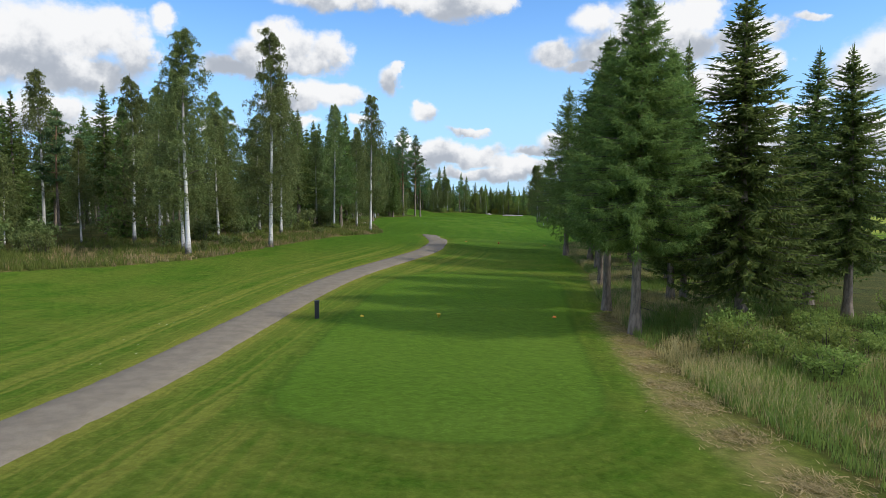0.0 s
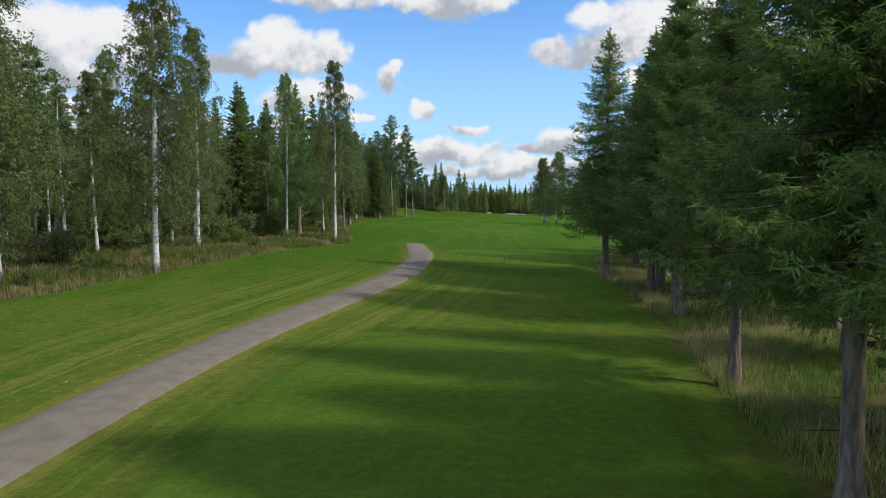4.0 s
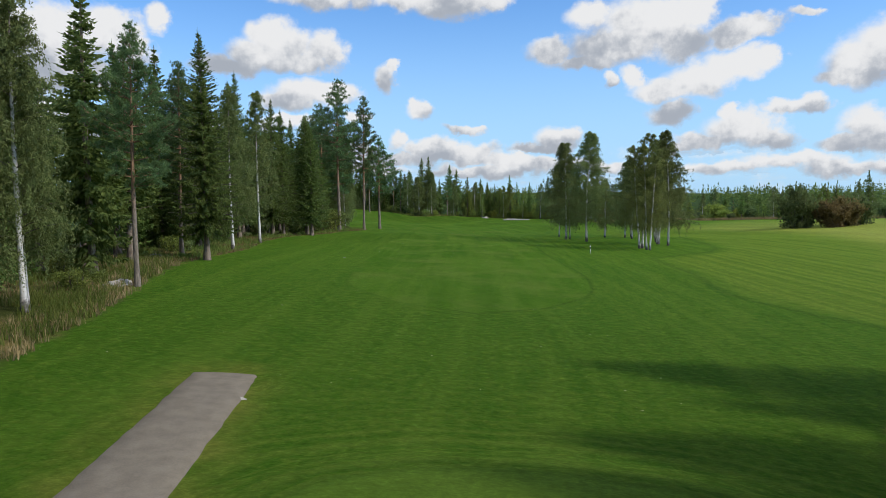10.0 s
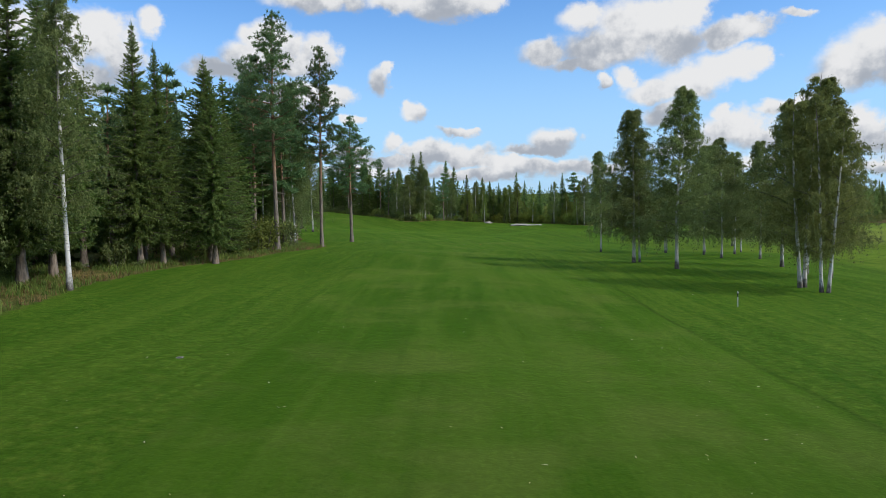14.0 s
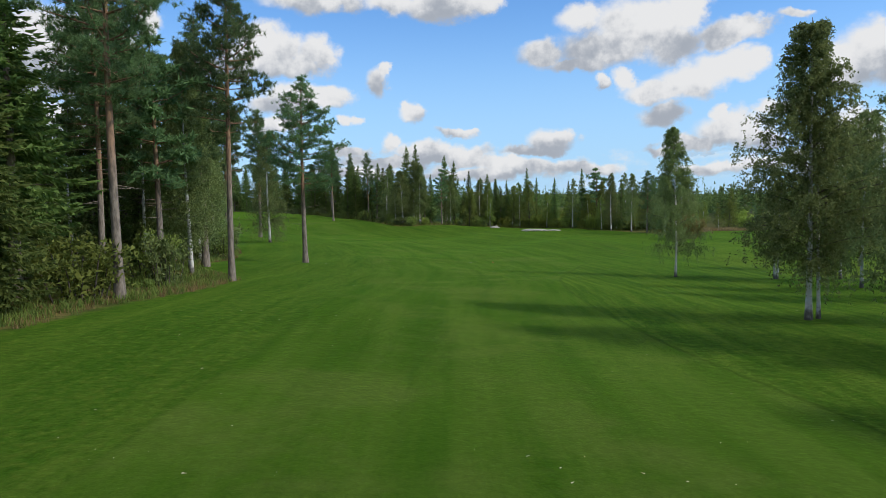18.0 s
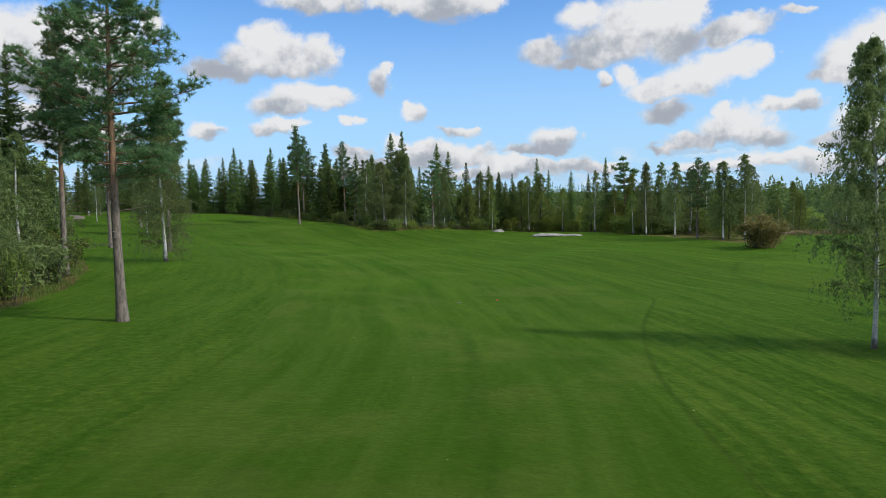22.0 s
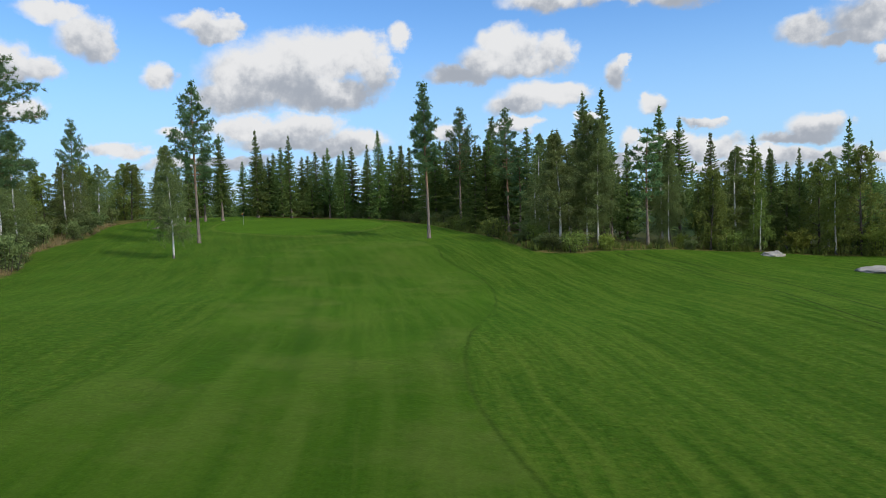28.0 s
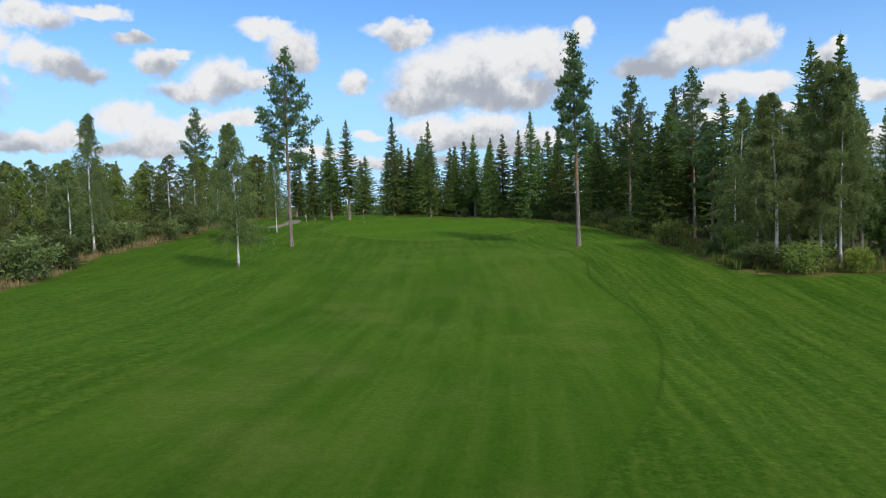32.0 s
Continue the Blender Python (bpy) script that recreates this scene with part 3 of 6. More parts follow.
def to_line(px, py, line, closed=False):
    """Distance to a line; for a closed one positive inside and negative outside."""
    nxt = np.roll(line, -1, 0) if closed else line[1:]
    cur = line if closed else line[:-1]
    best = np.full(px.shape, 1e9)
    inside = np.zeros(px.shape, bool)
    for (ax, ay), (bx, by) in zip(cur, nxt):
        dx, dy = bx - ax, by - ay
        t = np.clip(((px - ax) * dx + (py - ay) * dy) / (dx * dx + dy * dy + 1e-9), 0, 1)
        best = np.minimum(best, (px - ax - t * dx) ** 2 + (py - ay - t * dy) ** 2)
        if closed:
            cross = (ay > py) != (by > py)
            inside ^= cross & (px < dx * (py - ay) / (dy + (1e-9 if dy == 0 else 0)) + ax)
    d = np.sqrt(best)
    return np.where(inside, d, -d) if closed else d


TEE_BACK = ring([(-5.7, 19.2), (-4.2, 17.0), (-1.0, 15.8), (1.7, 16.2), (3.2, 19.0), (3.6, 28.0), (4.3, 38.0), (4.6, 44.5), (3.2, 47.7), (-1.0, 48.7), (-4.8, 47.9), (-6.2, 43.0), (-6.4, 36.0), (-6.3, 28.0)], 2.0)
TEE_FRONT = ring([(-3.8, 76.0), (1.5, 72.0), (6.0, 75.0), (7.4, 84.0), (6.6, 90.0), (2.0, 92.0), (-3.0, 90.6), (-4.2, 84.0)], 2.0)
FAIRWAY = ring([(-8, 120), (0, 114), (7, 122), (8.6, 134), (7.9, 142), (7.1, 154), (6.9, 165), (4.2, 180), (2.9, 190), (2.6, 203), (3.6, 214), (6.5, 228), (10.0, 240), (8.0, 247), (3.1, 251), (-1.2, 255), (-5.4, 259.7), (-10.4, 266.3), (-14.6, 273.5), (-18.2, 283.7), (-20.4, 295), (-24.8, 307.5), (-29.6, 315), (-35.5, 321.5), (-42, 331), (-57, 330), (-56, 308), (-42.6, 291.8), (-36.5, 284), (-32, 276), (-25, 258), (-17, 232), (-12.5, 200), (-12, 160), (-10, 134)], 4.0)
GREEN = ring([(-83, 338), (-73, 333), (-62, 334), (-57, 343), (-61, 356), (-70, 363), (-81, 360), (-88, 349)], 3.0)
EDGE_LEFT = along([(-60, 10), (-42, 28), (-30, 42), (-22.5, 51), (-19.4, 65), (-17, 77), (-14.4, 89), (-15, 97), (-18.5, 112), (-22.5, 128), (-23.6, 145), (-25.8, 162), (-22, 180), (-20.6, 197), (-27.5, 206), (-31, 226), (-38, 244), (-54, 268), (-68, 291), (-86, 308), (-96, 325), (-108, 342), (-112, 366), (-88, 374), (-66, 371), (-46, 352), (-25.5, 328), (-16, 330), (-6, 337), (8, 338), (19, 334), (28, 316), (36, 293), (42, 300), (46, 330)], 5.0)
WOOD_LEFT = np.vstack([EDGE_LEFT, [(46, 700), (-500, 700), (-500, -200), (-60, -200)]])
WOOD_RIGHT = ring([(9, 2), (7.3, 14.5), (6.2, 19), (5.7, 27), (6.0, 39), (7.6, 57), (8.0, 74), (10.2, 92), (13, 98.5), (20, 102), (30, 106), (45, 98), (60, 40), (40, -20)], 4.0)
FAR_RIGHT = ring([(48, 314), (70, 318), (110, 300), (130, 250), (140, 180), (300, 100), (600, 300), (500, 640), (60, 640), (45, 420)], 10.0)
FIELD = ring([(19, 120), (18.6, 138), (18.7, 153), (27, 160), (32, 176), (34, 205), (26, 222), (24.5, 236), (21.5, 254), (30, 272), (42, 276), (60, 300), (150, 310), (150, 110), (40, 108)], 5.0)
HAY_LINE = along([(7.4, 5), (6.1, 14.0), (5.3, 19), (5.3, 25), (5.7, 33)], 2.0)
MID_LINE = along([(-4, -20), (-1, 60), (-1, 120), (-3, 170), (-4, 215), (-10, 250), (-24, 280), (-42, 310), (-62, 335), (-90, 370)], 6.0)
PATH_LINE = along([(-13.5, -10), (-11.4, 4), (-10.7, 15), (-10.3, 21), (-10.3, 30), (-10.2, 37), (-9.85, 42.5), (-9.2, 48), (-7.9, 54.5), (-6.8, 60), (-5.8, 66.5), (-5.5, 73), (-5.65, 80), (-6.6, 88), (-8.2, 99)], 1.0)
TRACK_LINE = along([(19, 258), (16.4, 267), (10.3, 282), (4.2, 295.7), (0.1, 307.6), (-4.9, 317.3), (-14, 327)], 3.0)


def run(px, py, line):
    """How far along a line the nearest of its points lies."""
    best, out, gone = np.full(px.shape, 1e18), np.zeros(px.shape), 0.0
    for (ax, ay), (bx, by) in zip(line[:-1], line[1:]):
        dx, dy = bx - ax, by - ay
        size = math.hypot(dx, dy)
        t = np.clip(((px - ax) * dx + (py - ay) * dy) / (size * size + 1e-9), 0, 1)
        d = (px - ax - t * dx) ** 2 + (py - ay - t * dy) ** 2
        out = np.where(d < best, gone + t * size, out)
        best = np.minimum(best, d)
        gone += size
    return out


def sideways(px, py, line):
    """Distance from a line, positive on its right."""
    best, out = np.full(px.shape, 1e18), np.zeros(px.shape)
    for (ax, ay), (bx, by) in zip(line[:-1], line[1:]):
        dx, dy = bx - ax, by - ay
        t = np.clip(((px - ax) * dx + (py - ay) * dy) / (dx * dx + dy * dy + 1e-9), 0, 1)
        d = (px - ax - t * dx) ** 2 + (py - ay - t * dy) ** 2
        out = np.where(d < best, np.sign((px - ax) * dy - (py - ay) * dx) * np.sqrt(d), out)
        best = np.minimum(best, d)
    return out


def height(px, py):
    px, py = np.asarray(px, float), np.asarray(py, float)
    z = np.zeros(px.shape)
    for x, y, rise, spread in HILLS:
        z += rise * np.exp(-((px - x) ** 2 + (py - y) ** 2) / (2 * spread ** 2))
    for rim, lift in ((TEE_BACK, 0.12), (TEE_FRONT, 0.3), (GREEN, 0.25)):
        near = to_line(px, py, rim, True)
        z += lift * np.clip((near + 2.5) / 2.5, 0, 1) ** 2 * (3 - 2 * np.clip((near + 2.5) / 2.5, 0, 1))
    # low swells in the rough
    z += (0.17 * np.sin(px * 0.21 + 1.3) * np.sin(py * 0.13) + 0.07 * np.sin(px * 0.47 + 0.4 + 0.05 * py) * np.sin(py * 0.29 + 0.8)) * np.clip((py - 130) / 60, 0, 1)
    # ditch of the pond, and far hills
    z -= 0.9 * np.exp(-(((px - 66) / 16) ** 2 + ((py - 322) / 9) ** 2) * 1.2)
    far = np.clip((np.hypot(px, py - 200) - 420) / 1800, 0, 1)
    z += far * 26 * (0.6 + 0.4 * np.sin(px * 0.0031 + 1.0))
    return z


def level(x, y):
    return float(height(np.array([x]), np.array([y]))[0])


def mesh_from(name, verts, faces, materials, smooth=True):
    """A mesh from arrays; faces is an (n, 3) or (n, 4) array."""
    me = bpy.data.meshes.new(name)
    verts, faces = np.asarray(verts, np.float32), np.asarray(faces, np.int32)
    k = faces.shape[1]
    me.vertices.add(len(verts))
    me.vertices.foreach_set("co", verts.ravel())
    me.loops.add(faces.size)
    me.loops.foreach_set("vertex_index", faces.ravel())
    me.polygons.add(len(faces))
    me.polygons.foreach_set("loop_start", np.arange(len(faces), dtype=np.int32) * k)
    if smooth:
        me.polygons.foreach_set("use_smooth", np.ones(len(faces), bool))
    for m in materials:
        me.materials.append(m)
    me.update(calc_edges=True)
    return me


def grid_axis(lo, hi, step, out_lo, out_hi):
    mid = list(np.arange(lo, hi + step / 2, step))
    s, a, b = step, [lo], [hi]
    while a[-1] > out_lo or b[-1] < out_hi:
        s *= 1.22
        if a[-1] > out_lo:
            a.append(a[-1] - s)
        if b[-1] < out_hi:
            b.append(b[-1] + s)
    return np.array(a[:0:-1] + mid + b[1:])


gx = grid_axis(-110, 60, 1.0, -3500, 3500)
gy = grid_axis(-8, 372, 1.3, -3000, 4200)
GX, GY = np.meshgrid(gx, gy)
GZ = height(GX, GY)
idx = np.arange(GX.size).reshape(GX.shape)
quads = np.stack([idx[:-1, :-1], idx[:-1, 1:], idx[1:, 1:], idx[1:, :-1]], -1).reshape(-1, 4)
ground_mesh = mesh_from("ground", np.stack([GX, GY, GZ], -1).reshape(-1, 3), quads, [GROUND])
fx, fy = GX.ravel(), GY.ravel()
wild_sd = np.maximum(np.maximum(to_line(fx, fy, WOOD_LEFT, True), to_line(fx, fy, WOOD_RIGHT, True)), to_line(fx, fy, FAR_RIGHT, True))
wild_sd = np.maximum(wild_sd, np.hypot(fx, fy - 200) - 430)
for key, values in (("mown", to_line(fx, fy, FAIRWAY, True)), ("tee", np.maximum(to_line(fx, fy, TEE_BACK, True), to_line(fx, fy, TEE_FRONT, True))), ("green", to_line(fx, fy, GREEN, True)), ("wild", wild_sd), ("verge", to_line(fx, fy, PATH_LINE)), ("field", to_line(fx, fy, FIELD, True)), ("hay", to_line(fx, fy, HAY_LINE)), ("along", run(fx, fy, MID_LINE)), ("across", sideways(fx, fy, MID_LINE)), ("track", to_line(fx, fy, TRACK_LINE))):
    ground_mesh.attributes.new(key, "FLOAT", "POINT").data.foreach_set("value", values.astype(np.float32))
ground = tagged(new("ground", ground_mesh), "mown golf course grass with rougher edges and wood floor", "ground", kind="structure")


WOODS = [(k, np.roll(k, -1, 0)) for k in (WOOD_LEFT, WOOD_RIGHT, FAR_RIGHT)]


def depth_in(x, y, cur, nxt):
    """How deep one point lies inside an outline (negative outside)."""
    ax, ay, bx, by = cur[:, 0], cur[:, 1], nxt[:, 0], nxt[:, 1]
    dx, dy = bx - ax, by - ay
    t = np.clip(((x - ax) * dx + (y - ay) * dy) / (dx * dx + dy * dy + 1e-9), 0, 1)
    d = math.sqrt(((x - ax - t * dx) ** 2 + (y - ay - t * dy) ** 2).min())
    cross = ((ay > y) != (by > y)) & (x < dx * (y - ay) / np.where(dy == 0, 1e-9, dy) + ax)
    return d if cross.sum() % 2 else -d


def wild_at(x, y):
    return max(depth_in(x, y, cur, nxt) for cur, nxt in WOODS)


def ribbon(name, line, half, lift, mat, uneven=0.1, seed=1):
    """A strip laid along a line over the ground, with a crown in the middle and worn edges."""
    rng = np.random.default_rng(seed)
    d = np.gradient(line, axis=0)
    d /= np.linalg.norm(d, axis=1)[:, None]
    side = np.stack([-d[:, 1], d[:, 0]], 1)
    across = np.array([-1.12, -1.0, -0.5, 0.0, 0.5, 1.0, 1.12])
    jig = rng.normal(0, uneven, (len(line), 2))
    vs = []
    for j, a in enumerate(across):
        edge = jig[:, 0] * (a < -0.9) + jig[:, 1] * (a > 0.9)
        p = line + side * (a * half + edge)[:, None]
        z = height(p[:, 0], p[:, 1]) + (lift + 0.03 * (1 - a * a) if abs(a) <= 1.0 else -0.04)
        vs.append(np.column_stack([p, z]))
    k = len(across)
    v = np.stack(vs, 1).reshape(-1, 3)
    i = np.arange(len(line) - 1)[:, None] * k + np.arange(k - 1)[None]
    i = i.ravel()
    return mesh_from(name, v, np.stack([i, i + 1, i + 1 + k, i + k], 1), [mat])


fine_line = along([tuple(p) for p in PATH_LINE[:-2:3]] + [tuple(PATH_LINE[-1])], 0.4)
tagged(new("path", ribbon("path", fine_line, 0.98, 0.07, GRAVEL, 0.018)), "narrow grey gravel cart path with worn grassy edges", "path", kind="structure")
end_line = along([(-94.0, 337.0), (-96.2, 340.2), (-98.6, 344.6), (-104.5, 350.5)], 0.5)
tagged(new("path", ribbon("path_by_green", end_line, 1.1, 0.04, GRAVEL, 0.05, 2)), "short grey gravel path behind the green", "path", kind="structure")
th = np.linspace(0, 2 * np.pi, 40, endpoint=False)
pv = [(66, 322, -1.85)] + [(66 + 14 * math.cos(a) * (1 + 0.12 * math.sin(3 * a)), 322 + 7 * math.sin(a), -1.85) for a in th]
tagged(new("pond", mesh_from("pond", pv, [(0, 1 + i, 1 + (i + 1) % 40) for i in range(40)], [WATER])), "small still pond reflecting the sky", "pond", kind="structure")


# ---------------------------------------------------------------- trees
def part(name, me, parent, label=""):
    ob = new(name, me)
    ob.parent = parent
    return tagged(ob, label)


def tube(points, radii, sides=7):
    """A bent tapering tube: vertices and quads."""
    points, radii = np.asarray(points, float), np.asarray(radii, float)
    d = np.gradient(points, axis=0)
    d /= np.linalg.norm(d, axis=1)[:, None] + 1e-9
    ref = np.where(np.abs(d[:, 2:3]) > 0.9, np.array([[1.0, 0, 0]]), np.array([[0, 0, 1.0]]))
    u = np.cross(d, ref)
    u /= np.linalg.norm(u, axis=1)[:, None]
    w = np.cross(d, u)
    a = np.linspace(0, 2 * np.pi, sides, endpoint=False)
    v = points[:, None] + radii[:, None, None] * (np.cos(a)[None, :, None] * u[:, None] + np.sin(a)[None, :, None] * w[:, None])
    k = np.arange(len(points) - 1)[:, None] * sides
    j = np.arange(sides)[None]
    f = np.stack([k + j, k + (j + 1) % sides, k + sides + (j + 1) % sides, k + sides + j], -1).reshape(-1, 4)
    return v.reshape(-1, 3), f


def join(pieces):
    vs, fs, base = [], [], 0
    for v, f in pieces:
        vs.append(v)
        fs.append(np.asarray(f) + base)
        base += len(v)
    return np.vstack(vs), np.vstack(fs)


def blades(base, tip, width, rng, belly=0.45):
    """Pointed leaves from base to tip with a given width, each twisted at random."""
    base, tip = np.asarray(base), np.asarray(tip)
    n = len(base)
    d = tip - base
    r = rng.normal(size=(n, 3))
    s = np.cross(d, r)
    s /= np.linalg.norm(s, axis=1)[:, None] + 1e-9
    s = s * (np.asarray(width) * 0.5)[..., None] if np.ndim(width) else s * width * 0.5
    v = np.stack([base - s * 0.8, base + s, tip], 1).reshape(-1, 3)
    return v, np.arange(n * 3).reshape(-1, 3)


def flats(base, tip, width, up=(0, 0, 1.0), tilt=None):
    """Pointed sprays that lie across `up`, as the sprays of a spruce do."""
    d = tip - base
    u = np.broadcast_to(np.asarray(up), d.shape)
    if tilt is not None:
        u = u + tilt
    s = np.cross(d, u)
    s /= np.linalg.norm(s, axis=1)[:, None] + 1e-9
    s = s * (np.asarray(width) * 0.5)[:, None]
    v = np.stack([base - s, base + s, tip], 1).reshape(-1, 3)
    return v, np.arange(len(base) * 3).reshape(-1, 3)


def bole(h, r, rng, lean=0.3, sides=9, top=0.03, flare=0.5):
    t = np.linspace(0, 1, 14)
    ph = rng.uniform(0, 6.28, 2)
    x = lean * np.sin(t * 2.6 + ph[0]) * t
    y = lean * np.sin(t * 2.1 + ph[1]) * t
    p = np.stack([x, y, t * h], 1)
    rad = r * (1 - t) ** 0.85 + top
    rad = rad * (1 + flare * np.exp(-t * h / 0.35))
    return p, rad, sides


def on_bole(p, z):
    return np.array([np.interp(z, p[:, 2], p[:, 0]), np.interp(z, p[:, 2], p[:, 1]), z])


def tree(kind_name, label, category, group, trunk, limbs, crown):
    root = new(kind_name)
    root.empty_display_size = 0.5
    tagged(root, label, category, group)
    part("trunk", trunk, root)
    if limbs is not None:
        tagged(part("branchwork", limbs, root), kind="stuff")
    part("crown", crown, root)
    return root


def spruce(name, h, r, foot, seed, whorl=0.42, arms=7, gap=0.17, twig=0.40, wide=0.15, label="", thin=0.0, far=False, shoots=0):
    """A Norway spruce: whorls of sagging boughs hung with short twigs."""
    rng = np.random.default_rng(seed)
    p, rad, sides = bole(h, 0.011 * h + 0.03, rng, 0.12)
    tv, tf = tube(p, rad, sides)
    woody, base, tip, size = [], [], [], []
    z = foot
    while z < h - 0.25:
        s = (h - z) / (h - foot)
        reach = r * (min(1.0, s * 1.14) ** 0.92) * (0.62 + 0.38 * min(1.0, (1 - s) * 5 + 0.25))
        count = max(5, int(round(arms * (0.65 + 0.35 * s))))
        turn = rng.uniform(0, 6.28)
        for k in range(count):
            a = turn + 6.283 * k / count + rng.normal(0, 0.22)
            ln = max(0.18, reach * rng.uniform(0.74, 1.10))
            if rng.random() < thin:
                continue
            out = np.array([math.cos(a), math.sin(a), 0.0])
            sag = 0.34 * ln * (0.45 + 0.75 * s)
            lift = 0.10 * ln + (1 - s) ** 2 * 0.55 * ln
            steps = max(2, int(ln / gap))
            u = (np.arange(steps) + rng.uniform(0.1, 0.9, steps)) / steps
            root_at = on_bole(p, min(h - 0.2, max(foot * 0.8, z + rng.uniform(-1.3, 1.3) * whorl)))

            def spot(q):
                q = np.asarray(q)[:, None]
                return root_at + out * ln * q + np.array([0, 0, 1.0]) * (lift * q - sag * np.sin(np.minimum(q, 1) * 2.5) * q)

            at = spot(u)
            ahead = spot(u + 0.05) - at
            ahead /= np.linalg.norm(ahead, axis=1)[:, None]
            side = np.cross(ahead, [0, 0, 1.0])
            side /= np.linalg.norm(side, axis=1)[:, None]
            tl = twig * (0.55 + 0.65 * (1 - u)) * min(1.0, 0.45 + ln * 0.35)
            for sgn in (-1, 1):
                w = ahead * 0.75 + side * sgn * rng.uniform(0.5, 1.0, (steps, 1)) + np.array([0, 0, -1.0]) * rng.uniform(0.05, 0.55, (steps, 1)) * (0.4 + s) + rng.normal(0, 0.24, (steps, 3))
                w /= np.linalg.norm(w, axis=1)[:, None]
                base.append(at)
                tip.append(at + w * (tl * rng.uniform(0.7, 1.25, steps))[:, None])
                size.append(wide * rng.uniform(0.7, 1.2, steps))
            hang = rng.random(steps) < 0.6 * s + 0.35
            w = ahead * 0.35 + np.array([0, 0, -1.0]) * (0.5 + 0.5 * s) + rng.normal(0, 0.22, (steps, 3))
            base.append(at[hang])
            tip.append((at + w * (tl * 0.9)[:, None])[hang])
            size.append((wide * 0.9 * rng.uniform(0.7, 1.2, steps))[hang])
            end = spot([0.9])
            base.append(end)
            tip.append(spot([1.0]) + out * 0.28 * min(1.0, ln) + np.array([[0, 0, 0.05]]))
            size.append(np.array([wide]))
            if not far:
                woody.append(tube(spot(np.linspace(0, 0.95, 3)), np.linspace(0.008 + 0.007 * ln, 0.004, 3), 3))
        z += whorl * rng.uniform(0.8, 1.2) * (0.45 + 0.55 * s)
    # leader
    base.append(np.repeat([[p[-1, 0], p[-1, 1], h - 0.3]], 7, 0))
    lead = rng.normal(0, 0.12, (7, 3)) + [0, 0, 0.45]
    lead[0] = (0, 0, 0.75)
    tip.append(base[-1] + lead)
    size.append(np.full(7, 0.09))
    # dead stubs below the crown
    for _ in range(0 if far else int(foot * 5)):
        z = rng.uniform(0.8, foot + 0.4)
        a = rng.uniform(0, 6.28)
        o = np.array([math.cos(a), math.sin(a), -0.15])
        ln = rng.uniform(0.3, 1.1)
        woody.append(tube([on_bole(p, z) + o * ln * q for q in (0, 0.5, 1)], [0.014, 0.010, 0.004], 3))
    b, t, w = np.vstack(base), np.vstack(tip), np.concatenate(size)
    if shoots:
        # every twig carries short shoots on both sides
        q = np.tile(np.linspace(0.12, 0.95, shoots), len(b))[:, None]
        b, t, w = (np.repeat(k, shoots, 0) for k in (b, t, w))
        d = t - b
        ln = np.linalg.norm(d, axis=1)[:, None] + 1e-9
        d = d / ln
        side = np.cross(d, rng.normal(0, 1, d.shape) * [0.5, 0.5, 0.5] + [0, 0, 1.0])
        side /= np.linalg.norm(side, axis=1)[:, None] + 1e-9
        side *= np.where(np.arange(len(d)) % 2 == 0, 1.0, -1.0)[:, None]
        b = b + d * ln * q
        t = b + (d * 0.8 + side * 0.75 + rng.normal(0, 0.28, d.shape) + [0, 0, -0.12]) * (0.13 * rng.uniform(0.7, 1.3, (len(d), 1)) * (1.15 - 0.5 * q))
        w = w * rng.uniform(0.7, 1.3, len(w))
    cv, cf = flats(b, t, w, tilt=rng.normal(0, 1.7 if far else 0.85, b.shape))
    woods = None
    if woody:
        wv, wf = join(woody)
        woods = mesh_from("spruce_limbs", wv, wf, [TWIG])
    return tree("spruce", label, "tree", "", mesh_from("spruce_trunk", tv, tf, [BARK_SPRUCE]), woods, mesh_from("spruce_crown", cv, cf, [NEEDLE_SPRUCE], False))


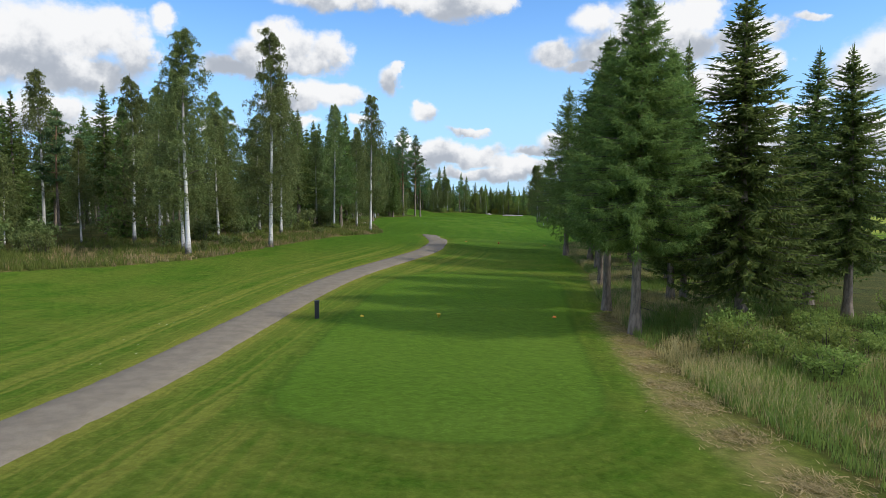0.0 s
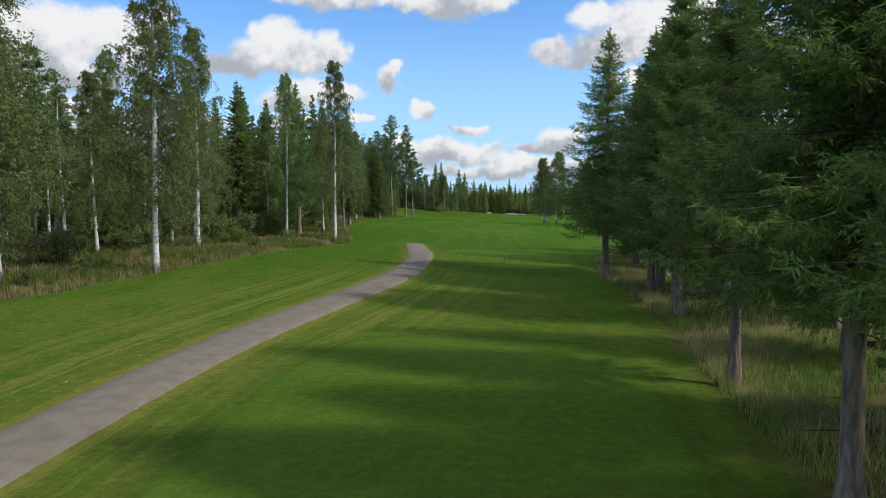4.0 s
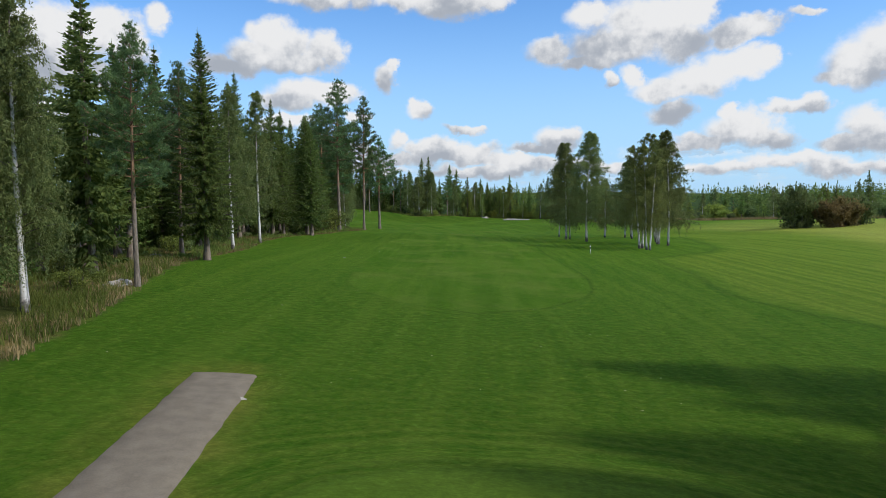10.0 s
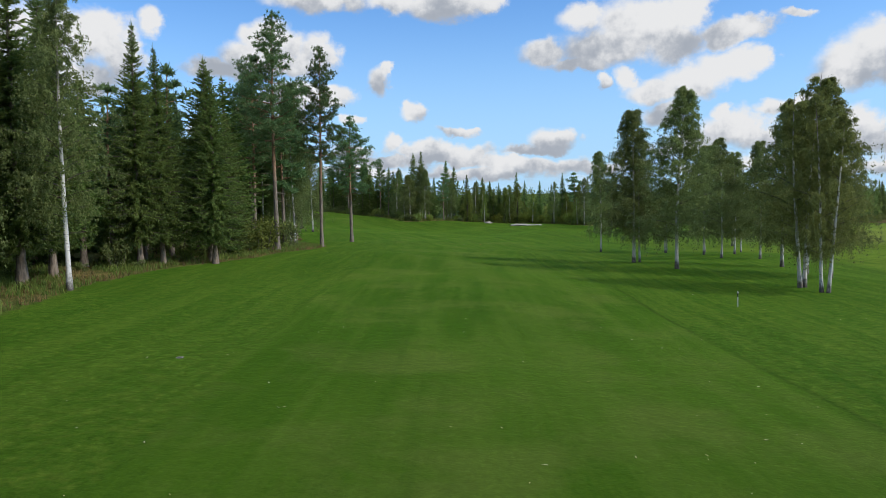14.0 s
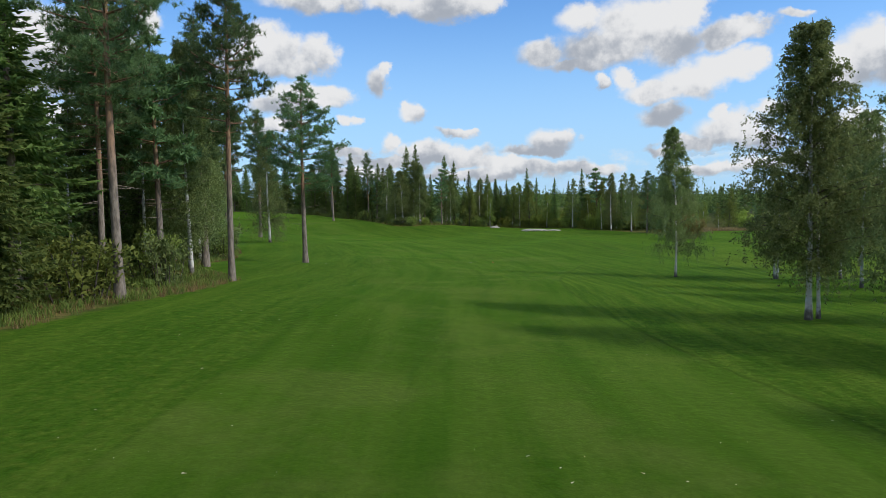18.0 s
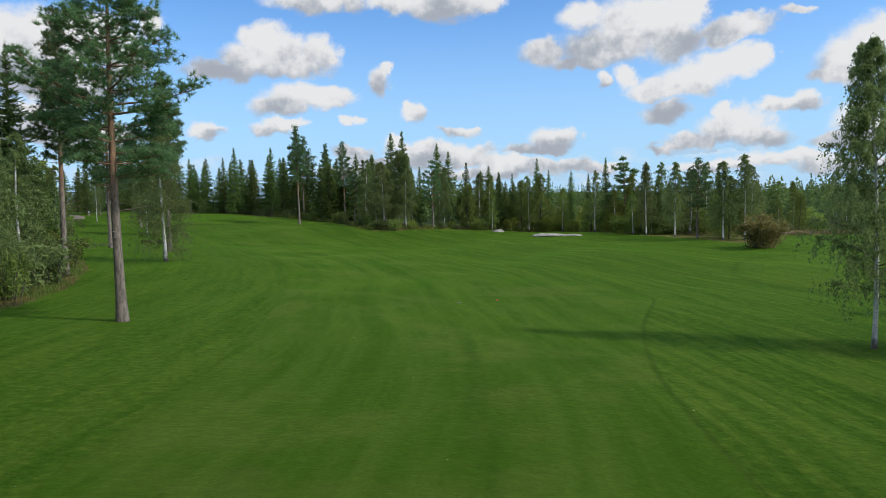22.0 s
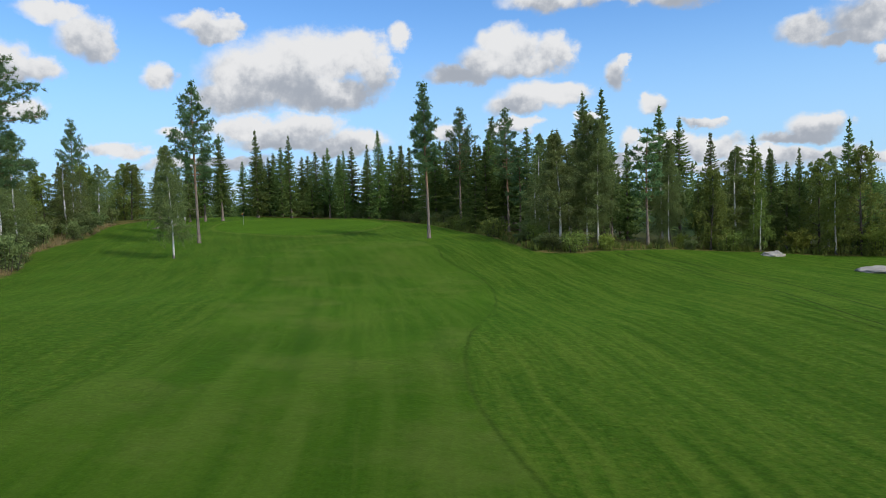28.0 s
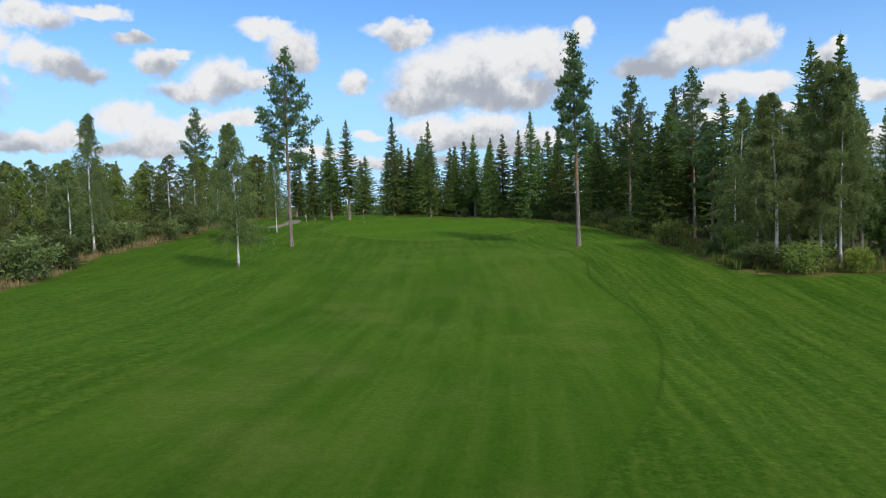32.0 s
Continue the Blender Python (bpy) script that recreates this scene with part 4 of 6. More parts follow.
def birch(name, h, r, foot, seed, limbs=34, twigs=13, leaves=13, leaf=0.15, label="", mat=None, stems=1, weep=1.0, skin=None):
    """A silver birch: a slim white trunk, rising limbs and hanging twigs full of small leaves."""
    rng = np.random.default_rng(seed)
    trunks, woody, base, tip = [], [], [], []
    for st in range(stems):
        hh = h * (1 - 0.12 * st)
        p, rad, sides = bole(hh, 0.0072 * h + 0.03, rng, 0.35, 9, 0.012, 0.35)
        if stems > 1:
            a = 6.28 * st / stems + 0.6
            p = p + np.array([math.cos(a), math.sin(a), 0]) * 0.45 * (0.6 + p[:, 2:3] / hh * 2.2)
        trunks.append(tube(p, rad, sides))
        n = limbs // stems
        for i in range(n):
            q = (i + rng.uniform(0, 0.9)) / n
            z = foot + (hh - foot) * (q ** 0.9) * 0.97
            s = (z - foot) / (hh - foot)
            a = i * 2.399 + rng.normal(0, 0.4)
            form = (min(1.0, 0.60 + s * 1.6)) * (1 - s) ** 0.9 + 0.05
            ln = r * form * rng.uniform(0.75, 1.25)
            out = np.array([math.cos(a), math.sin(a), 0.0])
            rise = ln * rng.uniform(0.75, 1.25) * (0.28 + 0.75 * s)
            root_at = on_bole(p, z)
            path = lambda u: root_at + out * ln * u + np.array([0, 0, 1.0]) * (rise * u * (1.25 - 0.55 * u))
            woody.append(tube([path(u) for u in (0, 0.33, 0.66, 1.0)], np.array([1.0, 0.66, 0.4, 0.15]) * (0.012 + 0.011 * ln), 4))
            m = max(4, int(twigs * (0.5 + 0.5 * ln / r)))
            for _ in range(m):
                u = rng.uniform(0.18, 1.05)
                st_at = path(u)
                drop = rng.uniform(0.35, 1.25) * weep * (1.5 - 1.05 * s)
                drift = (rng.normal(0, 0.42, 3) * (0.5 + 0.3 * ln) + out * 0.25) * (1.2 - 0.6 * s)
                drift[2] = abs(drift[2]) * 0.5
                t = np.sort(rng.uniform(0.05, 1, leaves))
                pts = st_at + drift * np.minimum(t * 1.6, 1.0)[:, None] + np.array([0, 0, -1.0]) * (drop * t ** 1.5)[:, None]
                pts = pts + rng.normal(0, 0.065, pts.shape)
                d = rng.normal(0, 1, pts.shape)
                d[:, 2] = -np.abs(d[:, 2]) - 0.25
                d /= np.linalg.norm(d, axis=1)[:, None]
                base.append(pts)
                tip.append(pts + d * (leaf * rng.uniform(0.75, 1.35, leaves))[:, None])
    b, t = np.vstack(base), np.vstack(tip)
    cv, cf = blades(b, t, np.linalg.norm(t - b, axis=1) * 0.62, rng)
    tv, tf = join(trunks)
    wv, wf = join(woody)
    return tree("birch", label, "tree", "", mesh_from("birch_trunk", tv, tf, [skin or BARK_BIRCH]), mesh_from("birch_limbs", wv, wf, [TWIG]), mesh_from("birch_crown", cv, cf, [mat or LEAF_BIRCH], False))


def pine(name, h, r, foot, seed, arms=44, subs=9, needles=9, size=0.30, wide=0.035, label=""):
    """A Scots pine: a bare orange-brown trunk and an open crown of needle tufts."""
    rng = np.random.default_rng(seed)
    p, rad, sides = bole(h * 0.985, 0.0085 * h + 0.04, rng, 0.28, 10, 0.02, 0.3)
    tv, tf = tube(p, rad, sides)
    woody, base, tip, size_w = [], [], [], []
    rings = max(7, arms // 4)
    for i in range(arms):
        q = (i * rings // arms + rng.uniform(0.0, 0.35)) / rings
        z = foot + (h - foot) * q * 0.985
        a = i * 2.399 + rng.normal(0, 0.45)
        form = (0.55 + 1.5 * q if q < 0.30 else 1.0) * (1 - max(0.0, q - 0.22) / 0.80) ** 0.95
        ln = max(0.30, r * form * rng.uniform(0.55, 1.25))
        out = np.array([math.cos(a), math.sin(a), 0.0])
        root_at = on_bole(p, z)
        rise = ln * (rng.uniform(-0.12, 0.22) + 0.55 * q)
        bend = rng.normal(0, 0.18) * ln
        across = np.array([-out[1], out[0], 0])
        path = lambda u: root_at + out * ln * u + across * bend * u * u + np.array([0, 0, 1.0]) * (rise * u * u + 0.10 * ln * u)
        woody.append(tube([path(u) for u in (0, 0.35, 0.7, 1.0)], np.array([1.0, 0.7, 0.45, 0.2]) * (0.014 + 0.014 * ln), 4))
        n = max(3, int(subs * ln / r * 1.6))
        for _ in range(n):
            u = 1.03 - 0.72 * rng.random() ** 1.7
            c = path(u) + rng.normal(0, 0.20, 3) * (0.6 + 0.25 * ln) * np.array([1, 1, 0.55]) + np.array([0, 0, 0.10])
            woody.append(tube([path(max(0.0, u - 0.08)), (path(u) + c) / 2, c], [0.012, 0.009, 0.005], 3))
            for _ in range(3):
                cc = c + rng.normal(0, 0.17, 3) * np.array([1, 1, 0.6])
                d = rng.normal(0, 1, (needles, 3)) + out * 0.5 + np.array([0, 0, 0.55])
                d /= np.linalg.norm(d, axis=1)[:, None]
                base.append(np.repeat(cc[None], needles, 0) - d * 0.04)
                tip.append(cc + d * (size * rng.uniform(0.7, 1.25, needles))[:, None])
                size_w.append(np.full(needles, wide) * rng.uniform(0.8, 1.6, needles))
    for _ in range(9):
        z = rng.uniform(foot * 0.45, foot)
        a = rng.uniform(0, 6.28)
        o = np.array([math.cos(a), math.sin(a), rng.uniform(-0.25, 0.2)])
        ln = rng.uniform(0.5, 1.8)
        woody.append(tube([on_bole(p, z) + o * ln * q for q in (0, 0.4, 0.75, 1)], [0.028, 0.02, 0.012, 0.004], 4))
    b, t = np.vstack(base), np.vstack(tip)
    cv, cf = blades(b, t, np.concatenate(size_w), rng, 0.5)
    wv, wf = join(woody)
    return tree("pine", label, "tree", "", mesh_from("pine_trunk", tv, tf, [BARK_PINE]), mesh_from("pine_limbs", wv, wf, [BARK_PINE]), mesh_from("pine_crown", cv, cf, [NEEDLE_PINE], False))


def shrub(name, h, r, seed, stems=16, twigs=11, leaves=12, leaf=0.10, mat=None, label=""):
    """A bush of many thin stems in leaf from the ground up."""
    rng = np.random.default_rng(seed)
    woody, base, tip = [], [], []
    for i in range(stems):
        a = i * 2.399
        lean = rng.uniform(0.05, 1.0)
        hh = h * rng.uniform(0.6, 1.0) * (1 - 0.25 * lean)
        top = np.array([math.cos(a) * r * lean, math.sin(a) * r * lean, hh])
        foot = np.array([math.cos(a), math.sin(a), 0]) * 0.55 * r * lean
        mid = (foot + top) / 2 + np.array([0, 0, 0.12 * h])
        woody.append(tube([foot, mid, top], [0.012 + 0.006 * h, 0.010 + 0.003 * h, 0.004], 4))
        for _ in range(twigs):
            u = rng.uniform(0.02, 1.0)
            at = foot + (top - foot) * u + np.array([0, 0, 0.48 * h]) * u * (1 - u)
            d = rng.normal(0, 1, 3)
            d[2] = abs(d[2]) * 0.6
            d *= rng.uniform(0.15, 0.42) * (0.4 + 0.35 * r)
            t = rng.uniform(0.1, 1.1, leaves)
            pts = at + d * t[:, None] + rng.normal(0, 0.06 + 0.03 * r, (leaves, 3))
            w = rng.normal(0, 1, (leaves, 3))
            w /= np.linalg.norm(w, axis=1)[:, None]
            base.append(pts)
            tip.append(pts + w * (leaf * rng.uniform(0.7, 1.4, leaves))[:, None])
    b, t = np.vstack(base), np.vstack(tip)
    b[:, 2], t[:, 2] = np.maximum(b[:, 2], 0.03), np.maximum(t[:, 2], 0.02)
    cv, cf = blades(b, t, np.linalg.norm(t - b, axis=1) * 0.6, rng)
    wv, wf = join(woody)
    root = new(name)
    tagged(root, label, "shrub", "")
    part("branchwork", mesh_from("shrub_stems", wv, wf, [TWIG]), root)
    part("foliage", mesh_from("shrub_leaves", cv, cf, [mat or LEAF_YOUNG], False), root)
    return root


STOCK = {}


def stock(key, root, tall):
    STOCK[key] = [root, tall, False]


def plant(key, x, y, tall, spin=None, wide=1.0, group="", label=""):
    """Sets one tree of the stock on the ground at its height."""
    root, own, used = STOCK[key]
    if spin is None:
        spin = (x * 37.7 + y * 91.3) % 360
    s = tall / own
    m = pose(x, y, level(x, y) - 0.06, 0, 0, spin) @ Matrix.Diagonal((s * wide, s * wide, s, 1))
    if used:
        back = Matrix.Diagonal((*(1 / v for v in root.scale), 1))
        ob = copy_thing(root, m @ back)
    else:
        root.matrix_basis = m
        STOCK[key][2] = True
        ob = root
    return tagged(ob, label, "", group)


L_SPRUCE = "dark green spruce with sagging boughs and a bare lower trunk"
for i, (h, r, foot) in enumerate(((14, 3.4, 4.2), (15, 3.2, 2.0), (13, 3.3, 4.2))):
    stock(f"spruce{i}", spruce("spruce", h, r, foot, 11 + i, 0.27, 10, 0.105 if i == 1 else 0.12, 0.38 if i == 1 else 0.50, 0.105 if i == 1 else 0.036, L_SPRUCE, 0.02, False, 0 if i == 1 else 9), h)
stock("spruce3", spruce("spruce", 14, 3.5, 3.4, 19, 0.27, 10, 0.095, 0.38, 0.10, L_SPRUCE, 0.02), 14)
stock("spruce_open", spruce("spruce", 15, 3.7, 3.6, 17, 0.32, 9, 0.14, 0.50, 0.034, "half-bare spruce with thin drooping boughs", 0.06, False, 9), 15)
for i, (h, r, foot) in enumerate(((17, 3.1, 0.7), (16, 2.7, 1.2), (18, 3.2, 4.4))):
    stock(f"far_spruce{i}", spruce("spruce", h, r, foot, 31 + i, 0.42, 8, 0.20, 0.50, 0.22, "tall dark spruce of the wood's edge", 0.03, True), h)
L_BIRCH = "slender silver birch with a white trunk and hanging twigs"
for i, (h, r, foot) in enumerate(((18, 3.2, 4.2), (16, 3.0, 3.0), (17, 2.8, 2.8))):
    stock(f"birch{i}", birch("birch", h, r, foot, 51 + i, 60, 24, 30, 0.13, L_BIRCH, None, 1, 1.3), h)
stock("birch_tan", birch("birch", 15, 3.6, 2.6, 57, 72, 26, 31, 0.125, "birch clump with several white stems and browning leaves", LEAF_TAN, 2), 15)
stock("birch_low", birch("birch", 14, 3.4, 2.3, 58, 72, 27, 32, 0.125, "full-crowned birch in leaf almost to the ground"), 14)
for i, (h, r, foot) in enumerate(((15, 2.6, 3.0), (13, 2.6, 1.2))):
    stock(f"far_birch{i}", birch("birch", h, r, foot, 61 + i, 38, 17, 26, 0.165, "birch among the spruces of the wood"), h)
stock("bright_birch", birch("birch", 12, 2.3, 1.6, 66, 38, 15, 23, 0.17, "light green birch before the far wood", LEAF_YOUNG), 12)
stock("lime_birch", birch("birch", 8, 2.4, 0.5, 67, 36, 15, 22, 0.16, "yellow-green young birch in a sunlit clearing", LEAF_LIME, 1, 0.8, TWIG), 8)
stock("young_birch", birch("birch", 8, 2.2, 0.3, 65, 36, 15, 22, 0.15, "young bright green birch in a thicket", LEAF_YOUNG, 1, 1.0, TWIG), 8)
L_PINE = "tall pine with an orange-brown trunk and an open crown"
for i, (h, r, foot) in enumerate(((21, 3.5, 9.0), (19, 3.4, 7.2), (20, 2.1, 8.6))):
    stock(f"pine{i}", pine("pine", h, r, foot, 71 + i, 76, 19, 20, 0.26, 0.036, L_PINE), h)
stock("far_pine0", pine("pine", 18, 2.8, 7.0, 75, 34, 8, 7, 0.50, 0.16, "pine standing in the wood"), 18)
stock("shrub0", shrub("shrub", 2.0, 1.3, 81, 14, 10, 12, 0.14, LEAF_YOUNG, "low leafy green bush in tall grass"), 2.0)
stock("shrub1", shrub("shrub", 2.6, 1.5, 82, 13, 10, 11, 0.20, LEAF_BIRCH, "dark green bush at the wood's edge"), 2.6)
stock("shrub_lime", shrub("shrub", 4.0, 2.2, 84, 18, 14, 14, 0.26, LEAF_LIME, "bright yellow-green bush before the far wood"), 4.0)
stock("shrub_dark", shrub("shrub", 5.0, 3.2, 85, 26, 20, 20, 0.28, LEAF_DEEP, "broad dark green bush standing in the hay field"), 5.0)
stock("willow", shrub("shrub", 3.0, 2.0, 86, 20, 15, 16, 0.17, LEAF_DEEP, "dense grey-green willow bush at the wood's edge"), 3.0)
stock("birch_airy", birch("birch", 16, 2.7, 1.2, 59, 74, 25, 28, 0.115, "slim airy birch with long hanging twigs", None, 1, 1.35), 16)
stock("shrub_red", shrub("shrub", 5.0, 3.0, 83, 24, 18, 18, 0.30, LEAF_RED, "large rounded bush with reddish brown leaves"), 5.0)

# ---------------------------------------------------------------- single trees, from the back tee onwards
G1, G2, G3, G4, G5, G6 = "birches along the left wood", "spruces beside the tees", "pines along the left wood", "birches in the right rough", "trees round the green", "trees of the far wood"
for key, x, y, tall, wide in (("birch0", -24.0, 55.0, 18.2, 1.15), ("birch1", -25.6, 57.6, 15.4, 0.9)):
    plant(key, x, y, tall, None, wide, G1)
plant("birch2", -19.8, 63.0, 20.0, 40, 0.95, G1)
plant("birch1", -22.8, 76.0, 17.5, 200, 0.9, G1)
for x, y, tall in ((-54.0, 90.8, 15.7), (-55.2, 86.6, 15.1), (-50.0, 88.8, 12.8), (-51.5, 99.1, 17.6), (-49.0, 99.3, 18.0), (-59.5, 83.2, 12.7), (-26.8, 98.5, 15.0), (-26.3, 104.6, 15.7), (-24.4, 119.0, 18.4), (-25.4, 110.7, 15.1), (-34.4, 140.8, 19.4), (-32.8, 146.0, 20.0)):
    plant("far_spruce%d" % (int(tall * 3) % 3), x, y, tall, None, 1.0, "trees of the left wood")
for x, y, tall in ((-31.0, 153.1, 18.3), (-29.5, 159.3, 19.9), (-27.8, 167.3, 17.9), (-27.0, 169.3, 16.7)):
    plant("spruce1", x, y, tall, None, 0.75, "trees of the left wood")
plant("birch1", -32.0, 66.5, 15.0, 100, 1.0, G1)
plant("birch2", -47.0, 88.0, 16.0, None, 1.0, G1)
plant("birch0", -49.5, 75.0, 18.0, None, 1.1, G1)
plant("birch1", -27.5, 70.0, 13.0, 20, 1.0, G1)
plant("birch1", -36.0, 60.0, 9.5, 50, 1.0, G1)
plant("birch2", -41.0, 57.0, 8.0, 70, 1.2, G1)
plant("birch1", -26.5, 84.0, 14.0, 170, 1.0, G1)
plant("birch2", -24.5, 99.0, 14.0, 270, 1.0, G1)
plant("birch2", -31.0, 78.6, 16.0, None, 1.0, G1)
plant("birch1", -34.0, 89.7, 15.7, None, 1.0, G1)
plant("birch1", -20.6, 92.6, 17.0, None, 0.85, G1)
plant("birch2", -20.1, 106.3, 15.5, None, 0.9, G1)
plant("birch0", -15.7, 93.1, 18.6, None, 0.9, G1)
plant("spruce0", 6.0, 28.8, 13.8, 15, 1.0, G2)
plant("spruce2", 6.3, 30.0, 12.0, 130, 0.85, G2)
plant("spruce2", 5.86, 34.65, 12.9, 220, 1.0, G2)
plant("spruce2", 9.7, 37.8, 13.0, 60, 0.95, G2)
plant("spruce1", 10.6, 38.6, 13.5, 300, 0.9, G2)
plant("spruce1", 10.4, 29.6, 14.0, 80, 1.25, G2)
plant("spruce3", 16.2, 32.8, 12.0, 10, 1.1, G2)
plant("spruce1", 16.6, 37.5, 12.9, 190, 1.2, G2)
plant("spruce0", 6.9, 43.0, 13.0, 250, 0.85, G2)
plant("spruce1", 11.8, 46.5, 15.0, 20, 1.0, G2)
plant("spruce0", 8.5, 54.3, 15.0, 160, 0.95, G2)
plant("spruce3", 9.0, 57.0, 14.0, 30, 1.0, G2)
plant("spruce1", 12.4, 60.4, 15.0, 310, 1.0, G2)
plant("spruce3", 14.5, 53.0, 14.0, 95, 1.0, G2)
plant("spruce_open", 7.9, 70.4, 16.4, 0, 1.0, G2)
plant("spruce0", 9.2, 63.0, 14.5, 75, 1.0, G2)
plant("spruce3", 10.6, 66.5, 16.0, 175, 1.1, G2)
plant("spruce1", 13.0, 64.0, 17.0, 275, 1.1, G2)
plant("spruce3", 12.2, 71.5, 15.0, 70, 0.95, G2)
plant("spruce1", 12.2, 81.0, 16.3, 140, 0.9, G2)
plant("spruce3", 16.7, 88.0, 16.0, 240, 0.9, G2)
plant("spruce3", 17.5, 77.0, 16.0, 200, 1.0, G2)
plant("spruce3", 20.3, 100.6, 14.8, 45, 1.1, G2)
plant("spruce1", 24.0, 96.0, 15.0, 210, 1.1, G2)
# the next two stand hidden behind the row, added to make its shadow solid
plant("spruce3", 19.2, 91.5, 15.5, 15, 1.1, G2)
plant("spruce1", 20.4, 83.5, 16.0, 255, 1.1, G2)
plant("spruce3", 15.6, 83.2, 15.0, 120, 0.95, G2)
plant("birch1", -20.3, 106.8, 13.4, 10, 0.8, G1)
plant("pine1", -19.4, 115.0, 15.0, None, 0.9, G3)
plant("pine0", -25.4, 134.2, 16.5, None, 0.9, G3)
plant("pine1", -26.8, 137.2, 16.4, None, 0.9, G3)
plant("spruce1", -21.9, 131.0, 18.0, 33, 0.85, G3)
plant("birch2", -24.3, 143.2, 16.2, None, 0.9, G1)
plant("birch0", -25.2, 154.0, 17.4, None, 0.9, G1)
plant("spruce1", -29.3, 156.0, 18.2, None, 1.0, G1)
plant("spruce3", -24.8, 173.4, 16.6, None, 0.95, G3)
plant("spruce1", -23.5, 171.0, 15.0, None, 0.9, G3)
plant("pine0", -22.7, 185.4, 24.0, None, 0.95, G3)
plant("pine0", -20.7, 196.3, 23.2, 120, 0.85, G3)
plant("pine1", -21.5, 219.4, 19.0, 60, 1.2, G3)
for key, x, y, tall, spin, wide in (("pine0", -27.0, 191.5, 21.0, 75, 0.9), ("pine1", -29.5, 198.0, 20.0, 190, 1.0), ("pine2", -26.6, 206.5, 20.5, 20, 1.3), ("pine0", -33.0, 206.0, 21.0, 310, 0.9), ("spruce1", -31.5, 190.0, 18.0, 45, 0.8), ("spruce1", -35.0, 214.0, 17.0, 145, 0.8)):
    plant(key, x, y, tall, spin, wide, G3)
plant("birch1", -24.6, 199.0, 17.0, None, 0.85, G1)
plant("birch2", -26.0, 202.0, 17.5, None, 0.85, G1)
plant("spruce1", -33.0, 209.5, 19.0, 70, 0.85, G3)
plant("pine1", -33.7, 216.2, 20.0, 160, 1.0, G3)
plant("birch_low", -28.8, 208.6, 17.0, 230, 0.9, G1)
plant("birch1", -27.0, 204.6, 13.9, None, 0.8, G1)
plant("birch0", -30.5, 214.9, 18.0, None, 0.9, G1)
plant("spruce1", -42.0, 241.0, 19.0, None, 0.8, G3)
plant("pine2", -37.2, 240.0, 21.8, 200, 1.0, G3)
plant("birch_low", 15.6, 219.8, 15.0, 20, 0.8, G4)
plant("birch_low", 13.2, 187.0, 15.4, 100, 1.05, G4)
plant("birch_low", 15.3, 179.2, 16.2, 210, 1.0, G4)
plant("birch1", 13.85, 187.3, 13.4, 300, 0.75, G4)
plant("birch_low", 29.8, 205.4, 13.0, 330, 0.9, G4)
plant("birch_low", 29.3, 196.2, 13.4, 75, 0.9, G4)
plant("birch_low", 26.0, 199.0, 14.2, 45, 0.9, G4)
plant("birch_low", 26.3, 206.3, 14.0, 160, 0.9, G4)
plant("birch_tan", 20.3, 166.2, 15.0, 0, 0.95, G4)
plant("birch_tan", 20.6, 163.6, 13.4, 110, 0.85, G4)
plant("birch_tan", 24.6, 175.0, 14.5, 200, 0.9, G4)
plant("birch_low", 25.3, 172.4, 15.8, 30, 0.9, G4)
plant("birch_low", 26.5, 184.0, 15.5, 250, 1.0, G4)
plant("birch_tan", 24.6, 218.0, 11.2, 70, 0.9, G4)
plant("birch_low", 29.2, 215.2, 14.4, 180, 0.9, G4)
plant("birch_low", 37.3, 227.1, 14.4, 20, 1.0, G4)
plant("birch1", 32.8, 211.4, 10.5, 20, 0.9, G4)
plant("birch_airy", -36.4, 256.2, 17.3, 0, 1.15, G5)
plant("pine2", -42.2, 269.6, 22.4, 250, 1.15, G5)
plant("pine1", -56.0, 281.0, 21.5, 30, 1.15, G5)
plant("birch_low", -64.8, 309.6, 13.4, 100, 0.85, G5)
plant("pine1", -72.4, 322.4, 22.6, 90, 0.85, G5)
plant("birch_airy", -90.5, 309.0, 16.2, 40, 1.0, G5)
plant("birch1", -87.4, 332.6, 12.6, 100, 0.7, G5)
plant("pine1", -118.0, 340.5, 20.0, 10, 0.75, G5)
plant("pine2", -43.1, 335.2, 21.6, 15, 0.95, G5)
plant("birch_low", -24.3, 334.2, 14.2, 60, 1.15, G5)
plant("birch_low", -21.3, 336.6, 16.8, 190, 0.85, G5)
plant("birch_low", -19.6, 334.8, 16.0, 280, 0.75, G5)
plant("birch_low", -11.6, 341.4, 14.0, 280, 0.65, G5)
plant("pine1", -50.0, 366.0, 21.8, 0, 0.9, G5)
plant("pine2", -44.5, 368.0, 20.0, 120, 0.85, G5)
plant("pine0", -35.8, 349.5, 19.2, 300, 0.9, G5)
for x, y, tall in ((-25.2, 355.0, 22.0), (-22.6, 357.0, 23.0), (-13.8, 356.5, 20.5), (-11.2, 358.0, 19.0), (-6.5, 349.0, 15.5), (-3.2, 352.0, 14.0)):
    plant("far_spruce%d" % (int(tall * 2) % 3), x, y, tall, None, 1.0, G6)
for x, y, tall in ((-95.1, 354.5, 16.8), (-98.4, 353.4, 15.6), (-100.6, 351.6, 13.8), (-97.8, 369.0, 18.6), (-91.0, 371.5, 17.6), (-86.0, 379.0, 15.6), (-81.0, 377.0, 14.6), (-76.5, 379.5, 16.0), (-72.0, 376.0, 18.5), (-67.0, 377.0, 15.6), (-62.5, 379.0, 19.5), (-58.0, 376.0, 16.5)):
    plant("far_spruce%d" % (int(-x) % 3), x, y, tall, None, 0.95, G6)
